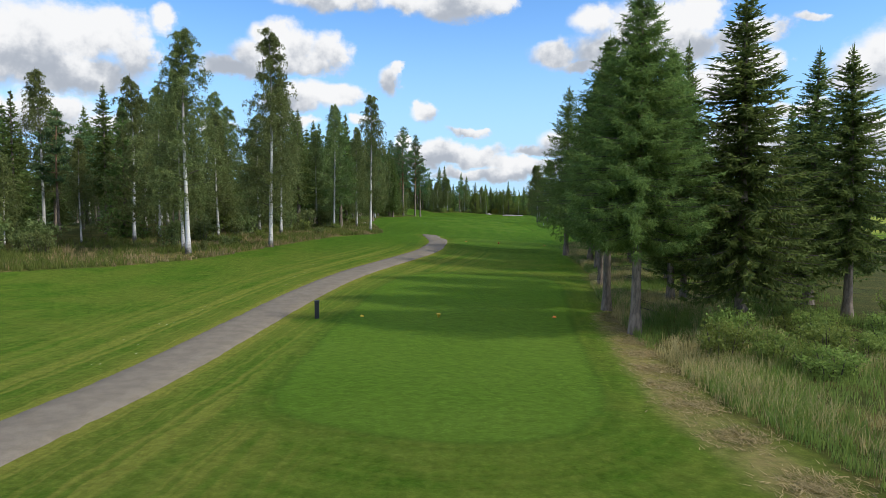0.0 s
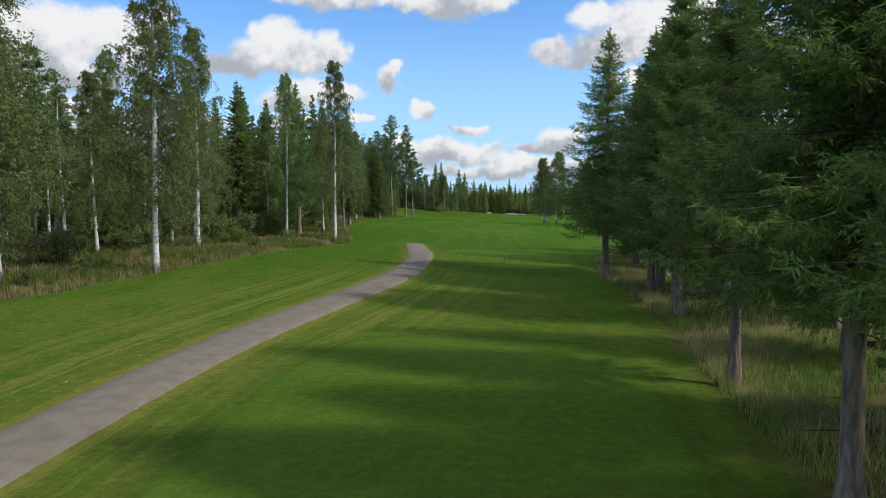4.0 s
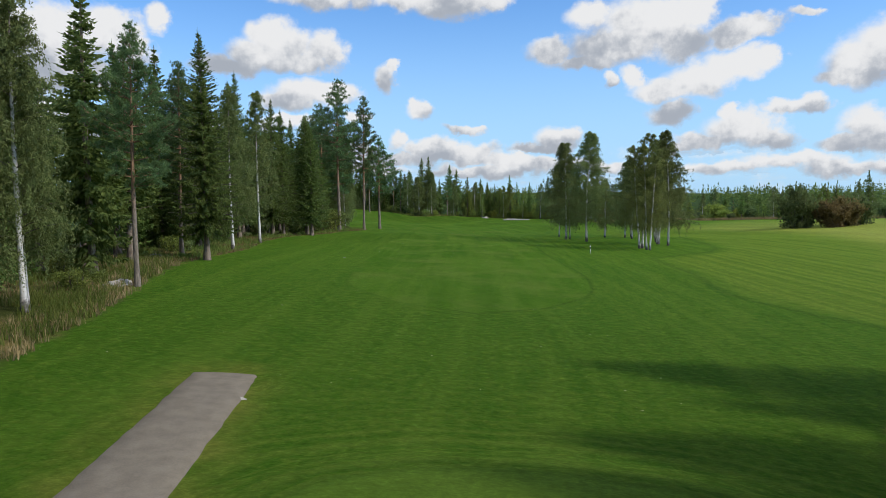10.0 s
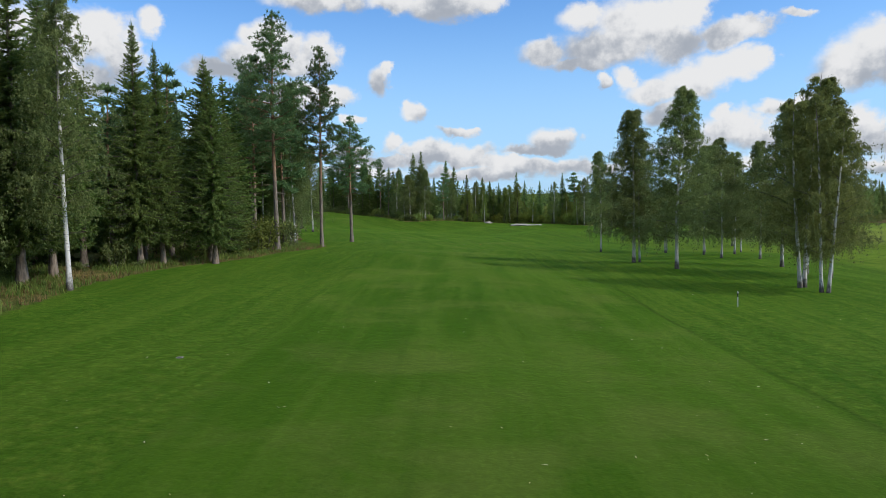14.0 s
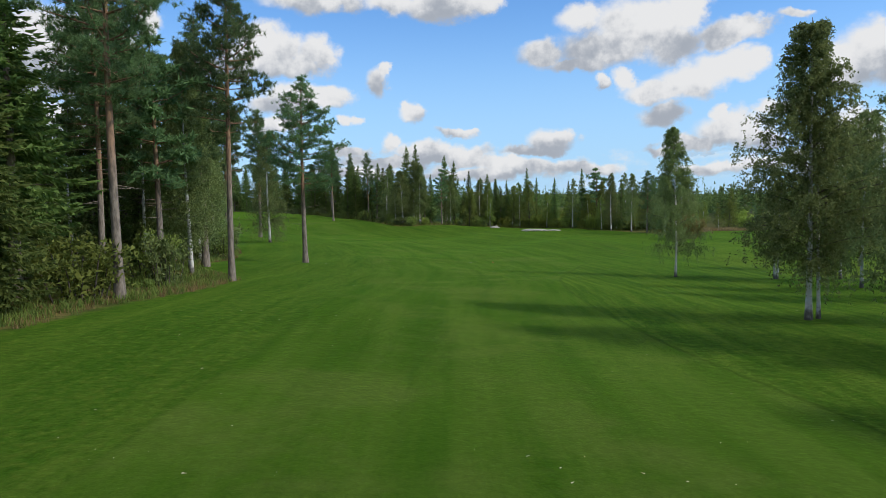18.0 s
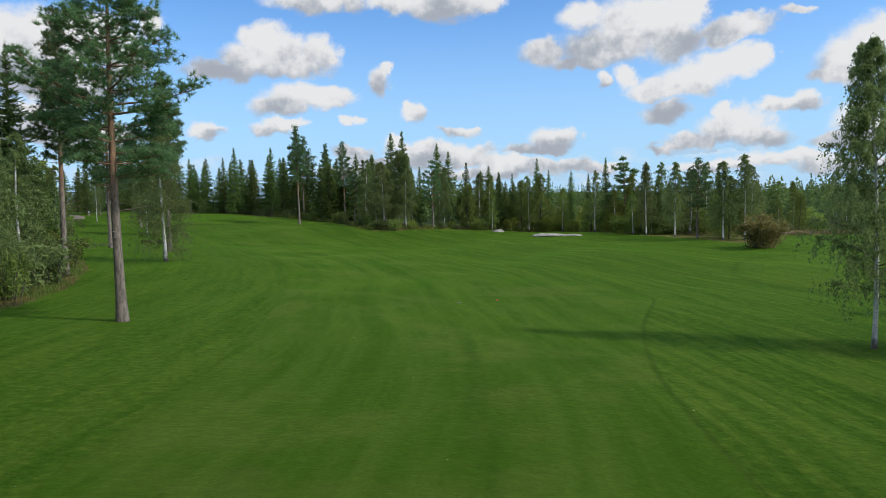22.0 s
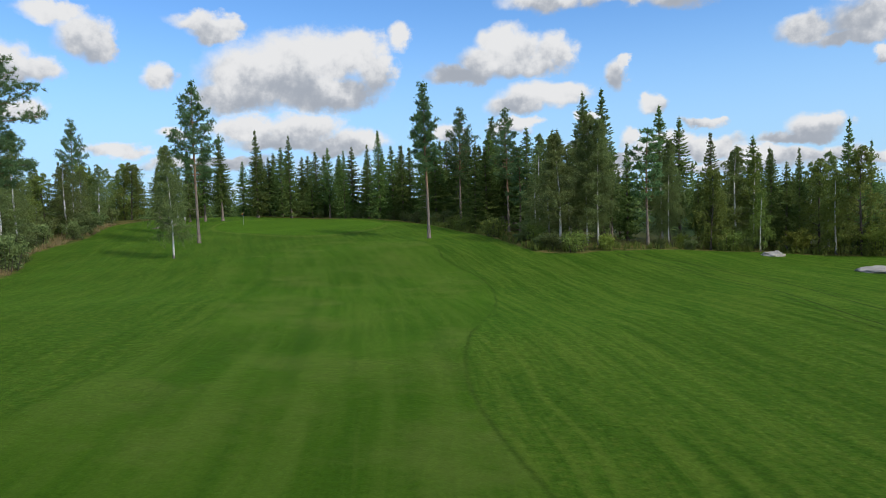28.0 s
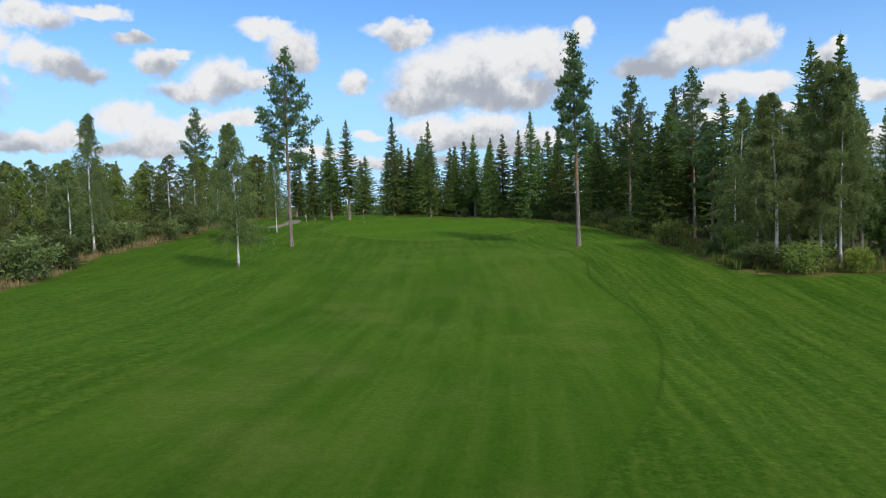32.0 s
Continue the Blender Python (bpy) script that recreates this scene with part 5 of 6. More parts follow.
for x, y, tall in ((4.0, 346.0, 13.0), (10.0, 349.0, 17.0), (13.0, 352.0, 14.5), (17.5, 346.0, 14.0), (21.0, 343.0, 13.0), (24.0, 338.0, 16.0), (30.5, 330.0, 14.5)):
    plant("far_spruce%d" % (int(x) % 3), x, y, tall, None, 0.85, G6)
plant("far_pine0", 27.5, 336.0, 16.5, 0, 1.4, G6)
plant("far_birch0", 33.0, 326.0, 14.5, 40, 1.0, G6)
plant("far_birch1", 37.0, 321.0, 13.0, 140, 1.0, G6)
for key, x, y, tall, wide in (("birch2", 31.0, 310.0, 13.5, 1.1), ("pine1", 33.2, 304.5, 13.8, 1.1), ("birch1", 35.6, 299.0, 13.0, 1.2), ("birch0", 38.8, 298.5, 14.0, 1.1), ("far_birch0", 41.6, 303.0, 12.5, 1.1), ("birch2", 28.0, 318.5, 14.0, 1.0), ("far_spruce1", 43.5, 311.0, 12.0, 1.0)):
    plant(key, x, y, tall, None, wide, G6)

# ---------------------------------------------------------------- the woods behind them
taken = [tuple(o.location[:2]) for o in scene.objects if o.parent is None and o.name.split(".")[0] in ("spruce", "birch", "pine")]
pick = random.Random(5)


def wood(count, xs, ys, gap, depth, kinds, lo, hi, group, tries=4000, wide=1.0):
    """Fills a stretch of woodland, trunk by trunk, keeping off the open grass."""
    made = 0
    for _ in range(tries):
        if made >= count:
            break
        x, y = pick.uniform(*xs), pick.uniform(*ys)
        d = wild_at(x, y)
        if not depth[0] < d < depth[1] or any((x - a) ** 2 + (y - b) ** 2 < gap * gap for a, b in taken):
            continue
        plant(pick.choice(kinds), x, y, pick.uniform(lo, hi), pick.uniform(0, 360), wide * pick.uniform(0.85, 1.15), group)
        taken.append((x, y))
        made += 1


CONIFERS = ["far_spruce0", "far_spruce1", "far_spruce2", "far_spruce2", "far_spruce1"]
MIXED = CONIFERS + ["far_pine0", "far_birch0", "far_birch1"]
wood(60, (-85, -22), (40, 112), 3.2, (9, 42), CONIFERS[:3] + ["far_pine0", "far_pine0", "far_pine0", "far_birch0", "far_birch1", "far_birch0"], 11, 15.5, "trees of the left wood", wide=1.1)
wood(22, (-130, -50), (60, 170), 5.0, (30, 90), MIXED, 13, 17, "trees of the left wood", wide=1.25)
wood(46, (-50, -19), (95, 205), 3.4, (3.2, 17), CONIFERS + ["far_spruce0", "far_spruce2", "far_pine0"], 13, 17.5, "trees of the left wood", wide=1.2)
wood(8, (-75, -40), (100, 230), 5.5, (17, 45), CONIFERS, 15, 19, "trees of the left wood")
wood(20, (-50, -25), (180, 214), 2.6, (2.6, 22), ["far_birch0", "far_spruce0", "far_birch1", "far_spruce1", "far_spruce2"], 12, 17, "trees of the left wood")
wood(18, (-58, -33), (226, 270), 2.4, (0.8, 9), ["far_birch1", "young_birch", "far_birch1", "far_spruce1"], 7.5, 11.5, "trees of the left wood")
wood(24, (-70, -30), (203, 285), 3.6, (2.5, 26), ["far_birch0", "far_birch1", "far_spruce1", "far_birch1"], 9, 14, "trees of the left wood")
wood(48, (-112, -28), (350, 396), 2.9, (3.5, 24), CONIFERS, 12.5, 17.5, G6, wide=1.35)
wood(34, (-34, 10), (328, 372), 3.0, (3, 22), MIXED + ["far_birch0", "far_birch1", "far_birch1", "young_birch"], 9, 15.5, G6, wide=1.1)
wood(8, (10, 45), (300, 350), 3.0, (1, 6), MIXED + ["far_pine0", "far_birch0", "far_birch0", "young_birch"], 9, 15, G6)
wood(18, (16, 46), (312, 352), 2.2, (3, 16), ["lime_birch"], 4.5, 8.0, G6, wide=1.3)
wood(66, (-130, -64), (280, 352), 2.5, (2.5, 30), ["far_birch1", "far_birch0", "young_birch"], 7.6, 11.6, "young trees of the thicket", wide=1.3)
wood(14, (-128, -98), (348, 392), 3.2, (2, 40), CONIFERS, 10, 15, G6, wide=1.35)
wood(8, (-160, -95), (340, 400), 7.0, (10, 60), ["far_birch0", "far_spruce1"], 11, 16, "young trees of the thicket")
wood(30, (78, 200), (318, 440), 5.5, (2, 70), MIXED + ["young_birch", "far_birch1"], 8, 12, "trees beyond the pond", wide=1.15)
wood(30, (100, 240), (170, 330), 6.0, (2, 60), MIXED + ["far_pine0", "far_birch0", "bright_birch", "young_birch"], 9, 16, "trees beyond the pond")
wood(10, (13, 34), (52, 100), 5.0, (4, 30), ["spruce1", "far_spruce0", "spruce3"], 11, 15, G2)


def far_woods(count, seed):
    """Woodland too far off to tell tree from tree: ragged spires of layered boughs, all in one mesh."""
    rng = np.random.default_rng(seed)
    n = count * 8
    r, a = rng.uniform(170, 1000, n), rng.uniform(-1.75, 1.75, n)
    x, y = r * np.sin(a), 170 + r * np.cos(a)
    d = np.maximum(to_line(x, y, WOOD_LEFT, True), to_line(x, y, FAR_RIGHT, True))
    ok = (d > 32) | (y > 560)
    x, y = x[ok][:count], y[ok][:count]
    z = height(x, y)
    tall = rng.uniform(11, 16, len(x)) * np.where((x < -110) & (y < 420), 0.7, 1.0) * np.where(x > 60, 0.8, 1.0)
    broad = rng.uniform(1.7, 2.7, len(x))
    leafy = rng.random(len(x)) < 0.35
    per = 84
    k = np.repeat(np.arange(len(x)), per)
    u = rng.random(len(k)) ** 1.15
    a = rng.uniform(0, 6.283, len(k))
    form = np.where(leafy[k], 1.15 * np.sqrt(np.clip(1 - (2 * u - 0.85) ** 2 / 1.4, 0.03, 1)), (1 - u) ** 0.85 + 0.03)
    out = broad[k] * form
    c = np.column_stack([x[k], y[k], z[k] + tall[k] * (0.06 + 0.94 * u)])
    way = np.column_stack([np.cos(a), np.sin(a), np.zeros(len(k))])
    base = c + way * (out * rng.uniform(0.0, 0.55, len(k)))[:, None]
    tip = c + way * (out * rng.uniform(0.8, 1.2, len(k)))[:, None] + np.column_stack([np.zeros((len(k), 2)), rng.normal(-0.25, 0.45, len(k))])
    top = u > 0.93
    tip[top] = c[top] + np.column_stack([rng.normal(0, 0.15, (top.sum(), 2)), rng.uniform(0.6, 1.4, top.sum())])
    vs, fs = flats(base, tip, rng.uniform(0.7, 1.5, len(k)) * (0.45 + 0.55 * (1 - u)), tilt=rng.normal(0, 1.3, base.shape))
    return tagged(new("far_woods", mesh_from("far_woods", vs, fs, [NEEDLE_SPRUCE], False)), "dark distant spruce woods", "woods", kind="stuff")


far_woods(2000, 3)

# a low ridge on the horizon, its distance haze painted into the blue colour
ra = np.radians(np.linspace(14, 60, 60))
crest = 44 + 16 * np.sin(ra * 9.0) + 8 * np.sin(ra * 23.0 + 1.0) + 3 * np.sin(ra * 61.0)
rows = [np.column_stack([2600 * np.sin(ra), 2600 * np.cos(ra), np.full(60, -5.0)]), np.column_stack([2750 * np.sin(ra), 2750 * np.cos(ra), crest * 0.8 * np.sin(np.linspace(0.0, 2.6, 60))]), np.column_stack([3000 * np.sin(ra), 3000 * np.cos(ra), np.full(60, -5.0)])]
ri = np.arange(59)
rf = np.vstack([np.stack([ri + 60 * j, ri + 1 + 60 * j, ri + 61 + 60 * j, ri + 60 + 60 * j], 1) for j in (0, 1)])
tagged(new("backdrop", mesh_from("backdrop", np.vstack(rows), rf, [plain("haze_blue_woods", (0.115, 0.165, 0.235), 1.0, 0.2)])), "low wooded ridge on the horizon with distance haze painted in blue", "hill", kind="structure")

# bushes at the edges
for x, y, tall, key in ((7.9, 24.4, 1.6, "shrub0"), (9.3, 24.0, 1.4, "shrub0"), (9.0, 26.4, 1.7, "shrub0"), (12.0, 27.0, 1.5, "shrub0"), (17.5, 30.5, 1.9, "shrub0"), (13.3, 92.5, 1.3, "shrub0"), (14.6, 94.0, 1.2, "shrub0"), (16.5, 95.5, 1.4, "shrub0"), (-31.0, 178.3, 5.3, "shrub1"), (-26.6, 76.0, 3.2, "shrub1"), (-39.0, 52.5, 3.4, "shrub1"), (-36.0, 54.5, 2.8, "shrub1"), (-43.0, 55.0, 3.6, "shrub1"), (-33.5, 50.5, 2.2, "shrub1"), (-21.5, 94.0, 3.0, "shrub1"), (-23.0, 86.5, 3.0, "shrub1")):
    plant(key, x, y, tall, None, 1.0, "bushes at the wood's edge")
plant("shrub_red", 36.0, 285.0, 5.0, None, 1.15, "rounded bushes in the open")
for key, x, y, tall, wide in (("shrub_dark", 61.5, 217.0, 8.8, 0.75), ("shrub_dark", 63.5, 219.0, 7.4, 0.9), ("shrub_red", 67.0, 214.0, 5.6, 1.1), ("shrub_red", 71.0, 217.0, 6.2, 1.1), ("shrub_dark", 75.5, 221.0, 6.4, 1.1)):
    plant(key, x, y, tall, None, wide, "rounded bushes in the open")


def hedge(count, xs, ys, depth, keys, lo, hi, gap=1.6):
    made = 0
    for _ in range(5000):
        if made >= count:
            break
        x, y = pick.uniform(*xs), pick.uniform(*ys)
        if not depth[0] < wild_at(x, y) < depth[1] or any((x - a) ** 2 + (y - b) ** 2 < gap * gap for a, b in taken):
            continue
        plant(pick.choice(keys), x, y, pick.uniform(lo, hi), pick.uniform(0, 360), pick.uniform(0.8, 1.3), "bushes at the wood's edge")
        taken.append((x, y))
        made += 1


hedge(20, (-60, -16), (45, 200), (1.5, 6), ["shrub1", "shrub0"], 0.8, 1.8)
hedge(20, (-46, -20), (180, 262), (1, 7), ["shrub1", "shrub1", "shrub0"], 2.0, 4.4)
hedge(16, (-62, -20), (45, 135), (6, 16), ["shrub1"], 1.6, 3.6)
hedge(6, (-36, -22), (130, 185), (3, 8), ["shrub1"], 1.2, 2.8)
hedge(46, (-112, -60), (278, 345), (1.0, 8), ["shrub1", "willow", "shrub1"], 2.2, 4.6, 1.4)
wood(18, (-8, 46), (318, 350), 2.2, (1.2, 8), ["bright_birch", "bright_birch", "young_birch"], 7.5, 13, G6)
wood(5, (50, 125), (300, 350), 3.0, (2, 16), ["bright_birch"], 7, 11, "trees beyond the pond")
hedge(22, (2, 45), (318, 345), (0.4, 7), ["shrub_lime", "shrub_lime", "willow"], 2.0, 4.6, 1.6)
hedge(10, (-30, 0), (326, 345), (0.4, 5), ["shrub_lime", "willow"], 1.4, 2.6, 1.6)
hedge(20, (8, 45), (318, 372), (8, 26), ["shrub_lime", "shrub_lime", "shrub_lime", "willow"], 3.0, 6.5, 2.0)
hedge(16, (48, 130), (296, 350), (1.5, 20), ["shrub_lime", "shrub_lime", "willow"], 3.0, 6.5, 2.0)
hedge(26, (-60, 45), (325, 372), (0.8, 5), ["shrub0", "shrub1", "shrub0"], 1.2, 3.2)
hedge(12, (-112, -46), (350, 384), (1.5, 6), ["shrub1"], 1.5, 3.0)
wood(12, (46, 130), (296, 345), 3.5, (1.5, 14), ["young_birch", "young_birch", "far_birch1"], 4.5, 8.5, "trees beyond the pond")
hedge(8, (45, 120), (290, 345), (0.5, 9), ["shrub0", "shrub1"], 1.6, 3.6, 2.4)
hedge(26, (70, 160), (170, 318), (-1.0, 8), ["shrub_lime", "shrub_lime", "willow", "shrub0"], 2.6, 6.0, 2.4)


# ---------------------------------------------------------------- tall grass, reeds and litter
def sward(name, count, xs, ys, depth, tall, mat, label, seed, clump=6, wide=0.022, near=None):
    """Standing grass in tufts: thin bent blades, all in one mesh."""
    rng = np.random.default_rng(seed)
    n = count * 8
    x, y = rng.uniform(*xs, n), rng.uniform(*ys, n)
    d = np.maximum(np.maximum(to_line(x, y, WOOD_LEFT, True), to_line(x, y, WOOD_RIGHT, True)), to_line(x, y, FAR_RIGHT, True))
    ok = (d > depth[0]) & (d < depth[1])
    ok &= rng.random(n) < np.clip(1.15 - (d - depth[0]) / (depth[1] - depth[0]), 0.15, 1)
    ok &= 0.5 + 0.35 * np.sin(x * 0.9 + 2.1 * np.sin(y * 0.31 + seed)) + 0.35 * np.sin(y * 0.53 + 1.7 * np.sin(x * 0.4) + 2.0 * seed) > rng.random(n)
    x, y = x[ok][:count], y[ok][:count]
    x = np.repeat(x, clump) + rng.normal(0, 0.10, len(x) * clump)
    y = np.repeat(y, clump) + rng.normal(0, 0.10, len(y) * clump)
    z = height(x, y) - 0.02
    k = len(x)
    t = tall * rng.uniform(0.45, 1.15, k)
    lean = rng.normal(0, 0.28, (k, 2)) * t[:, None]
    b = np.stack([x, y, z], 1)
    m = b + np.column_stack([lean * 0.35, t * 0.62])
    e = b + np.column_stack([lean, t])
    a = rng.uniform(0, 6.28, k)
    s = np.column_stack([np.cos(a), np.sin(a), np.zeros(k)]) * (wide * rng.uniform(0.7, 1.5, k))[:, None]
    v = np.stack([b - s, b + s, m + s * 0.75, m - s * 0.75, e], 1).reshape(-1, 3)
    i = np.arange(k)[:, None] * 5
    f = np.vstack([i + [0, 1, 2], i + [0, 2, 3], i + [3, 2, 4]])
    return tagged(new(name, mesh_from(name, v, f, [mat], False)), label, "grass", kind="stuff")


sward("tall_grass", 5600, (5.5, 24), (4, 100), (0.2, 8), 0.5, STRAW, "tall dry straw-coloured grass beside the tees", 1, 9, 0.007)
sward("tall_grass", 15000, (5.5, 28), (4, 100), (0.2, 13), 0.40, BLADE, "tall green grass and weeds beside the tees", 2, 9, 0.008)
sward("tall_grass", 3000, (-50, -13), (28, 130), (-0.2, 13), 0.42, STRAW, "dry yellowed grass along the left wood", 3, 9, 0.014)
sward("tall_grass", 7000, (-50, -13), (28, 130), (0.0, 17), 0.5, BLADE, "green undergrowth along the left wood", 4, 9, 0.015)
sward("tall_grass", 3600, (-45, -18), (130, 262), (-0.2, 6), 0.30, BROWN_GRASS, "withered brown grass along the pine wood", 5, 8, 0.014)
sward("tall_grass", 4200, (-45, -18), (130, 262), (0.0, 9), 0.45, BLADE, "green undergrowth along the pine wood", 6, 8, 0.016)
sward("tall_grass", 3000, (-60, 45), (318, 378), (0.2, 4), 0.9, BLADE, "tall weeds along the far wood", 7, 9, 0.04)
sward("tall_grass", 1500, (-110, -60), (280, 350), (0.0, 6), 0.6, STRAW, "dry weeds in front of the thicket", 8, 9, 0.02)
sward("reeds", 2000, (46, 120), (290, 335), (-4, 9), 0.95, STRAW, "tall yellow reeds round the pond", 9, 9, 0.03)


def cut_straw(count, seed):
    """Mown straw lying in a loose swath along the edge of the tall grass."""
    rng = np.random.default_rng(seed)
    at = HAY_LINE[rng.integers(0, len(HAY_LINE), count)] + rng.normal(0, 0.42, (count, 2)) + [0.25, 0.0]
    b = np.column_stack([at, height(at[:, 0], at[:, 1]) + rng.uniform(0.0, 0.07, count)])
    a = rng.normal(1.75, 0.7, count)
    ln = rng.uniform(0.12, 0.34, count)
    t = b + np.column_stack([np.cos(a) * ln, np.sin(a) * ln, rng.uniform(-0.02, 0.05, count)])
    v, f = flats(b, t, rng.uniform(0.012, 0.03, count), tilt=rng.normal(0, 0.4, b.shape))
    return tagged(new("cut_straw", mesh_from("cut_straw", v, f, [STRAW], False)), "loose swath of dry mown straw beside the tall grass", "straw", kind="stuff")


cut_straw(9000, 21)

# leafy weeds and young bushes in the tall grass beside the back tee
weeds = random.Random(31)
for _ in range(26):
    x, y = weeds.uniform(8.4, 18.0), weeds.uniform(10.0, 31.0)
    plant("shrub0", x, y, weeds.uniform(0.7, 1.5), weeds.uniform(0, 360), weeds.uniform(0.9, 1.5), "bushes at the wood's edge")

# ---------------------------------------------------------------- golf things
def lathe(profile, sides=16):
    """A turned solid from (radius, height) pairs."""
    a = np.linspace(0, 2 * np.pi, sides, endpoint=False)
    v, f = [], []
    for r, z in profile:
        v += [(r * math.cos(q), r * math.sin(q), z) for q in a]
    for k in range(len(profile) - 1):
        for j in range(sides):
            f.append((k * sides + j, k * sides + (j + 1) % sides, (k + 1) * sides + (j + 1) % sides, (k + 1) * sides + j))
    return np.array(v), np.array(f)


def turned(name, profile, mat, sides=16):
    v, f = lathe(profile, sides)
    return mesh_from(name, v, f, [mat])


def stand(ob, x, y, spin=0.0, sink=0.0):
    ob.matrix_basis = pose(x, y, level(x, y) - sink, 0, 0, spin)
    return ob


def block(name, sx, sy, sz, mat, bevel=0.02, z0=0.0):
    bm = bmesh.new()
    bmesh.ops.create_cube(bm, size=1.0)
    bmesh.ops.scale(bm, vec=(sx, sy, sz), verts=bm.verts)
    bmesh.ops.bevel(bm, geom=bm.edges[:], offset=bevel, segments=2, affect="EDGES", profile=0.6)
    bmesh.ops.translate(bm, vec=(0, 0, sz / 2 + z0), verts=bm.verts)
    me = bpy.data.meshes.new(name)
    bm.to_mesh(me)
    bm.free()
    me.materials.append(mat)
    return me


post = tagged(new("tee_post"), "black square tee post standing beside the path", "post")
part("shaft", block("post_shaft", 0.20, 0.20, 0.80, BLACK, 0.02, -0.05), post)
part("cap", block("post_cap", 0.23, 0.23, 0.06, BLACK, 0.02, 0.75), post)
stand(post, -7.6, 31.5, 12)


def tee_marker(mat, label, x, y):
    root = tagged(new("tee_marker"), label, "tee marker", "tee markers")
    part("cone", turned("marker_cone", [(0.0, 0.0), (0.035, 0.0), (0.085, 0.14), (0.10, 0.17), (0.088, 0.195), (0.0, 0.20)], mat), root)
    part("spike", turned("marker_spike", [(0.0, -0.06), (0.012, -0.02), (0.012, 0.01), (0.0, 0.012)], BLACK, 8), root)
    return stand(root, x, y)


def flat_marker(mat, label, x, y):
    root = tagged(new("tee_marker"), label, "tee marker", "tee markers")
    part("dome", turned("marker_dome", [(0.085, 0.0), (0.09, 0.015), (0.075, 0.055), (0.04, 0.08), (0.0, 0.085)], mat), root)
    part("spike", turned("marker_spike", [(0.0, -0.06), (0.012, -0.02), (0.012, 0.01), (0.0, 0.012)], BLACK, 8), root)
    return stand(root, x, y)


tee_marker(YELLOW, "yellow plastic tee marker cone on the back tee", -2.1, 31.8)
flat_marker(ORANGE, "round orange tee marker on the back tee", 3.1, 31.9)
flat_marker(YELLOW, "round yellow tee marker on the back tee", -5.6, 31.8)
flat_marker(ORANGE, "round orange tee marker on the front tee", -2.45, 80.3)
tee_marker(RED, "red plastic tee marker cone on the front tee", 1.3, 79.5)
flat_marker(RED, "round red tee marker on the front tee", 6.6, 81.2)
flat_marker(RED, "round red marker lying in the fairway", -2.2, 236.6)


def cover_plate(x, y):
    root = tagged(new("irrigation_cover"), "small round grey irrigation cover set in the mown grass", "cover", "irrigation covers")
    part("rim", turned("cover_rim", [(0.085, 0.0), (0.125, 0.0), (0.13, 0.015), (0.115, 0.02), (0.10, 0.018)], ROCK), root)
    part("lid", turned("cover_lid", [(0.10, 0.003), (0.098, 0.013), (0.05, 0.016), (0.0, 0.015)], BLACK), root, "dark lid")
    return stand(root, x, y)


cover_plate(-12.5, 139.5)
cover_plate(-4.95, 234.0)


def stake(label, x, y, tall, top):
    root = tagged(new("distance_stake"), label, "stake")
    part("pole", turned("stake_pole", [(0.0, 0.0), (0.032, 0.0), (0.032, tall - 0.05), (0.0, tall)], WHITE, 12), root)
    part("band", turned("stake_band", [(0.035, tall * 0.62), (0.036, tall * 0.62 + 0.01), (0.036, tall * 0.86), (0.035, tall * 0.87)], top, 12), root, "dark band")
    return stand(root, x, y, 0, 0.03)


stake("thin distance stake with dark bands in the rough", 12.5, 157.0, 0.95, BLACK)
flag = tagged(new("flagstick"), "thin flagstick with a small orange flag on the green", "flagstick")
part("pole", turned("flag_pole", [(0.0, 0.0), (0.02, 0.0), (0.016, 2.1), (0.0, 2.13)], WHITE, 10), flag)
fv = [(0.0 + 0.07 * i, 0.03 * math.sin(i * 1.1), z) for i in range(7) for z in (1.72 + 0.012 * i, 2.08 - 0.03 * i)]
cloth = mesh_from("flag_cloth", np.array(fv), np.array([(2 * i, 2 * i + 2, 2 * i + 3, 2 * i + 1) for i in range(6)]), [ORANGE])
part("flag", cloth, flag, "orange cloth flag")
stand(flag, -83.0, 345.4, 160)
sign = tagged(new("tee_sign"), "small white hole sign on a wooden post", "sign")
part("post", block("sign_post", 0.10, 0.10, 1.0, WOOD, 0.012, -0.05), sign)
part("panel", block("sign_panel", 0.55, 0.05, 0.42, WHITE, 0.012, 0.80), sign, "white panel").location = (0, -0.078, 0)
stand(sign, -97.5, 347.0, -30)


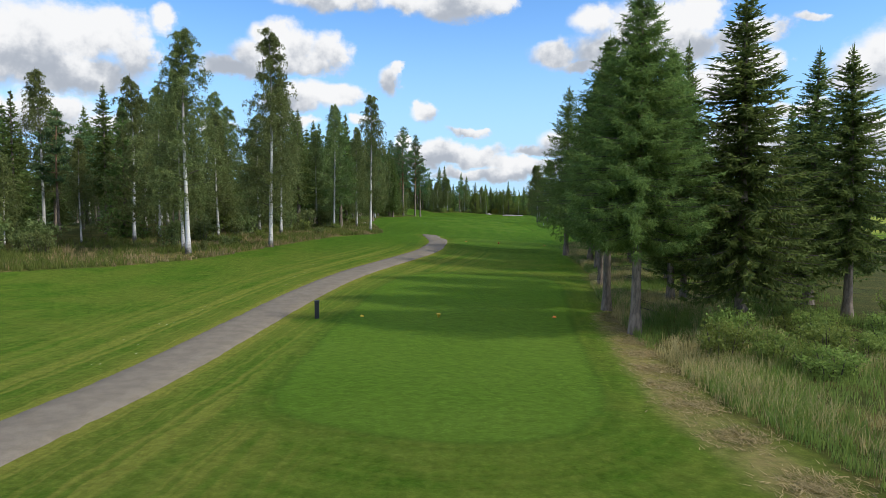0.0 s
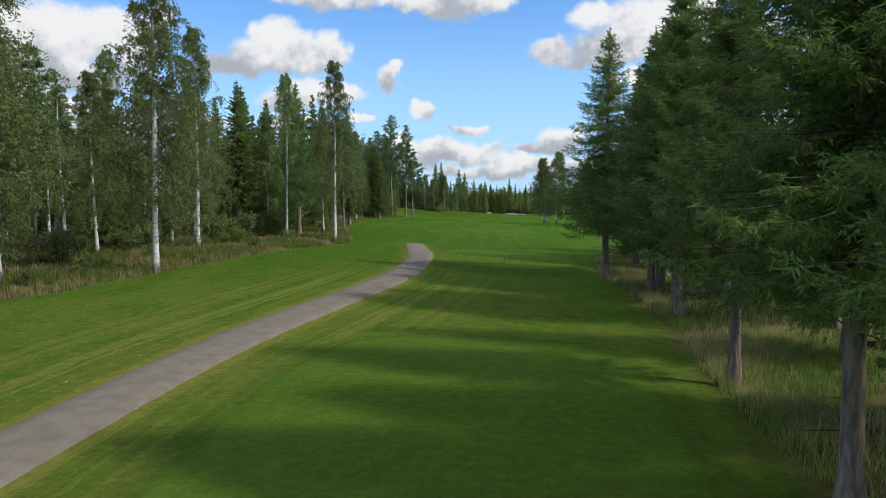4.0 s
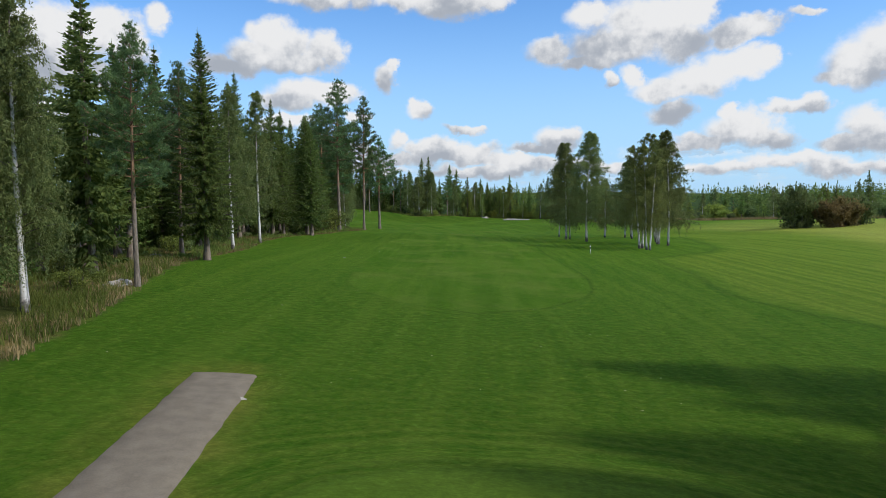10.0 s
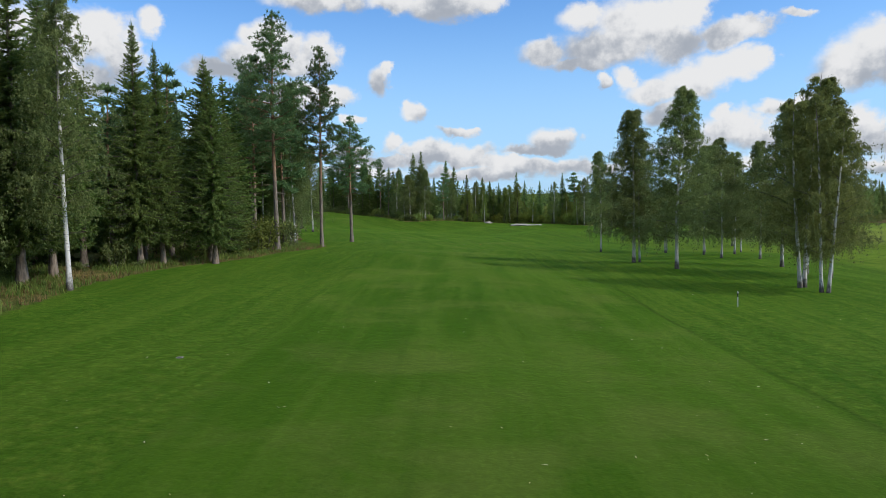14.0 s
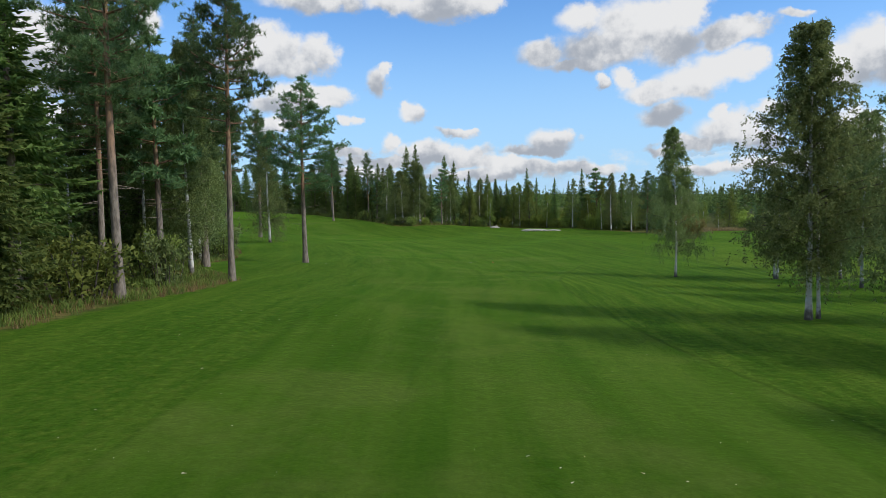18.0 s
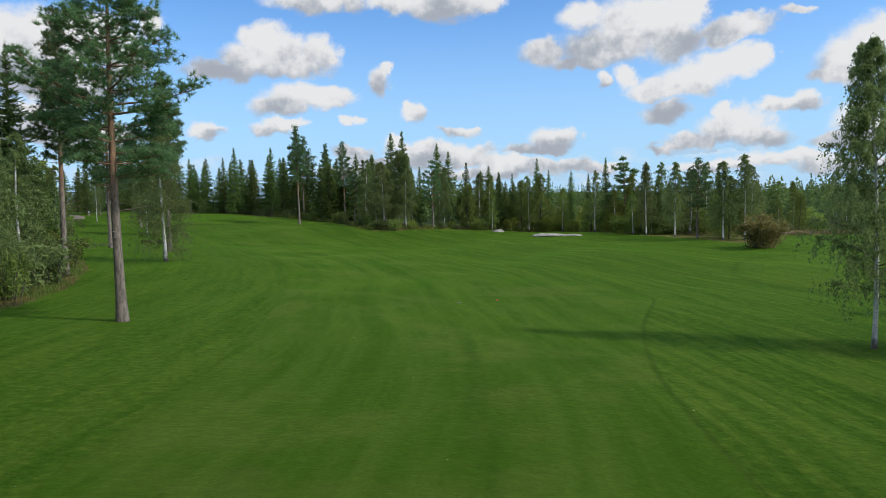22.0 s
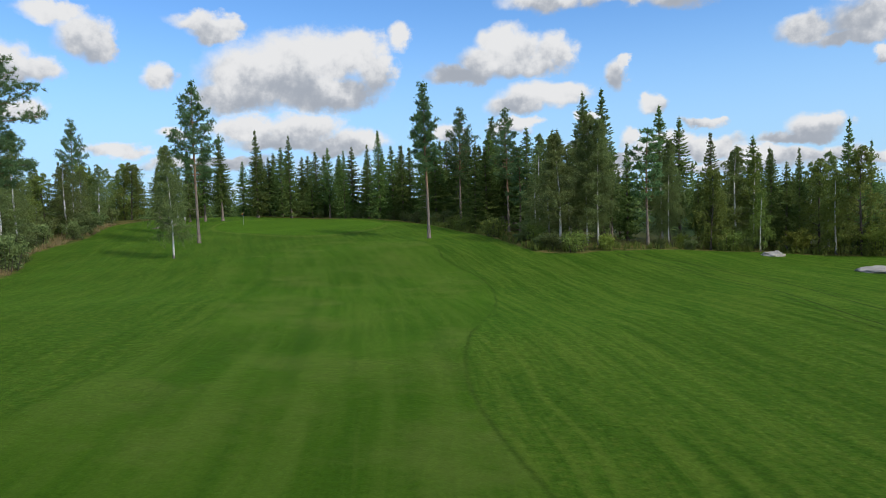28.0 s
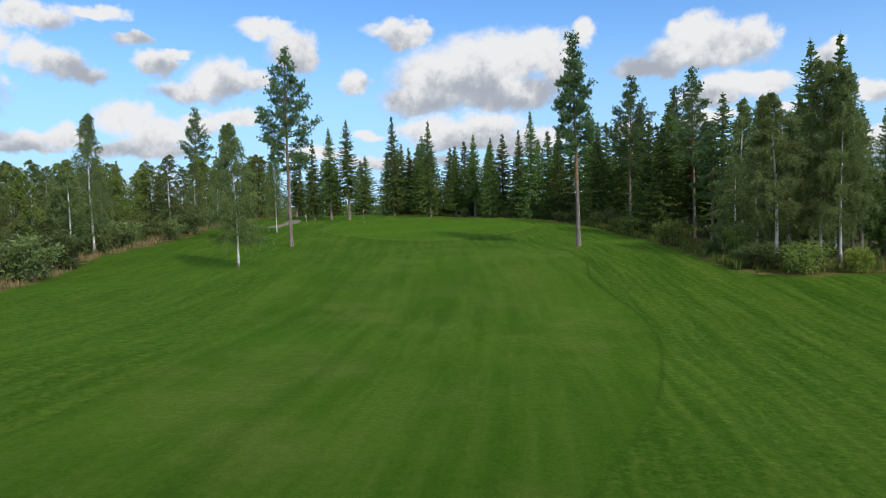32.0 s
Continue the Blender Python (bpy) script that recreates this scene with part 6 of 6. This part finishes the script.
def boulder(label, x, y, sx, sy, sz, seed, spin):
    bm = bmesh.new()
    bmesh.ops.create_icosphere(bm, subdivisions=4, radius=1.0)
    off = Vector((seed * 7.3, seed * 3.1, 0))
    for v in bm.verts:
        c = v.co.normalized()
        k = 1 + 0.38 * noise.noise(c * 1.4 + off) + 0.22 * noise.noise(c * 3.7 + off) + 0.12 * noise.noise(c * 8 + off)
        v.co = Vector((c.x * sx * k, c.y * sy * k, max(-0.2, c.z) * sz * k))
    me = bpy.data.meshes.new("boulder")
    bm.to_mesh(me)
    bm.free()
    me.materials.append(ROCK)
    me.polygons.foreach_set("use_smooth", [True] * len(me.polygons))
    return stand(tagged(new("boulder", me), label, "rock", "bare rocks in the grass"), x, y, spin, 0.06)


boulder("long low outcrop of pale grey rock in the grass", 10.0, 320.6, 3.2, 1.5, 0.5, 1, -8)
boulder("low shelf of pale grey rock in the grass", 13.6, 319.2, 2.6, 1.1, 0.3, 2, -14)
boulder("small pale boulder near the wood's edge", 0.2, 334.6, 1.3, 0.8, 0.5, 3, 5)
boulder("flat light stone at the end of the path", -6.9, 96.6, 0.28, 0.16, 0.10, 4, 20)
boulder("small grey stone in the dry grass", -26.5, 131.5, 0.55, 0.4, 0.35, 5, 20)
boulder("small grey stone in the dry grass", -20.5, 115.0, 0.8, 0.5, 0.35, 6, 50)

# fallen leaves and daisies on the short grass
rng = np.random.default_rng(12)
lx = np.concatenate([rng.uniform(-14, 8, 260), rng.uniform(-20, 24, 260), rng.uniform(-14, -9, 160)])
ly = np.concatenate([rng.uniform(98, 170, 260), rng.uniform(150, 260, 260), rng.uniform(20, 60, 160)])
lz = height(lx, ly) + 0.015
base = np.column_stack([lx, ly, lz])
d = np.column_stack([rng.normal(0, 0.05, len(lx)), rng.normal(0, 0.05, len(lx)), rng.uniform(0.0, 0.02, len(lx))])
v, f = flats(base, base + d, np.full(len(lx), 0.035), tilt=rng.normal(0, 0.2, base.shape))
tagged(new("fallen_leaves", mesh_from("fallen_leaves", v, f, [LITTER], False)), "pale fallen leaves scattered on the mown grass", "leaves", kind="stuff")
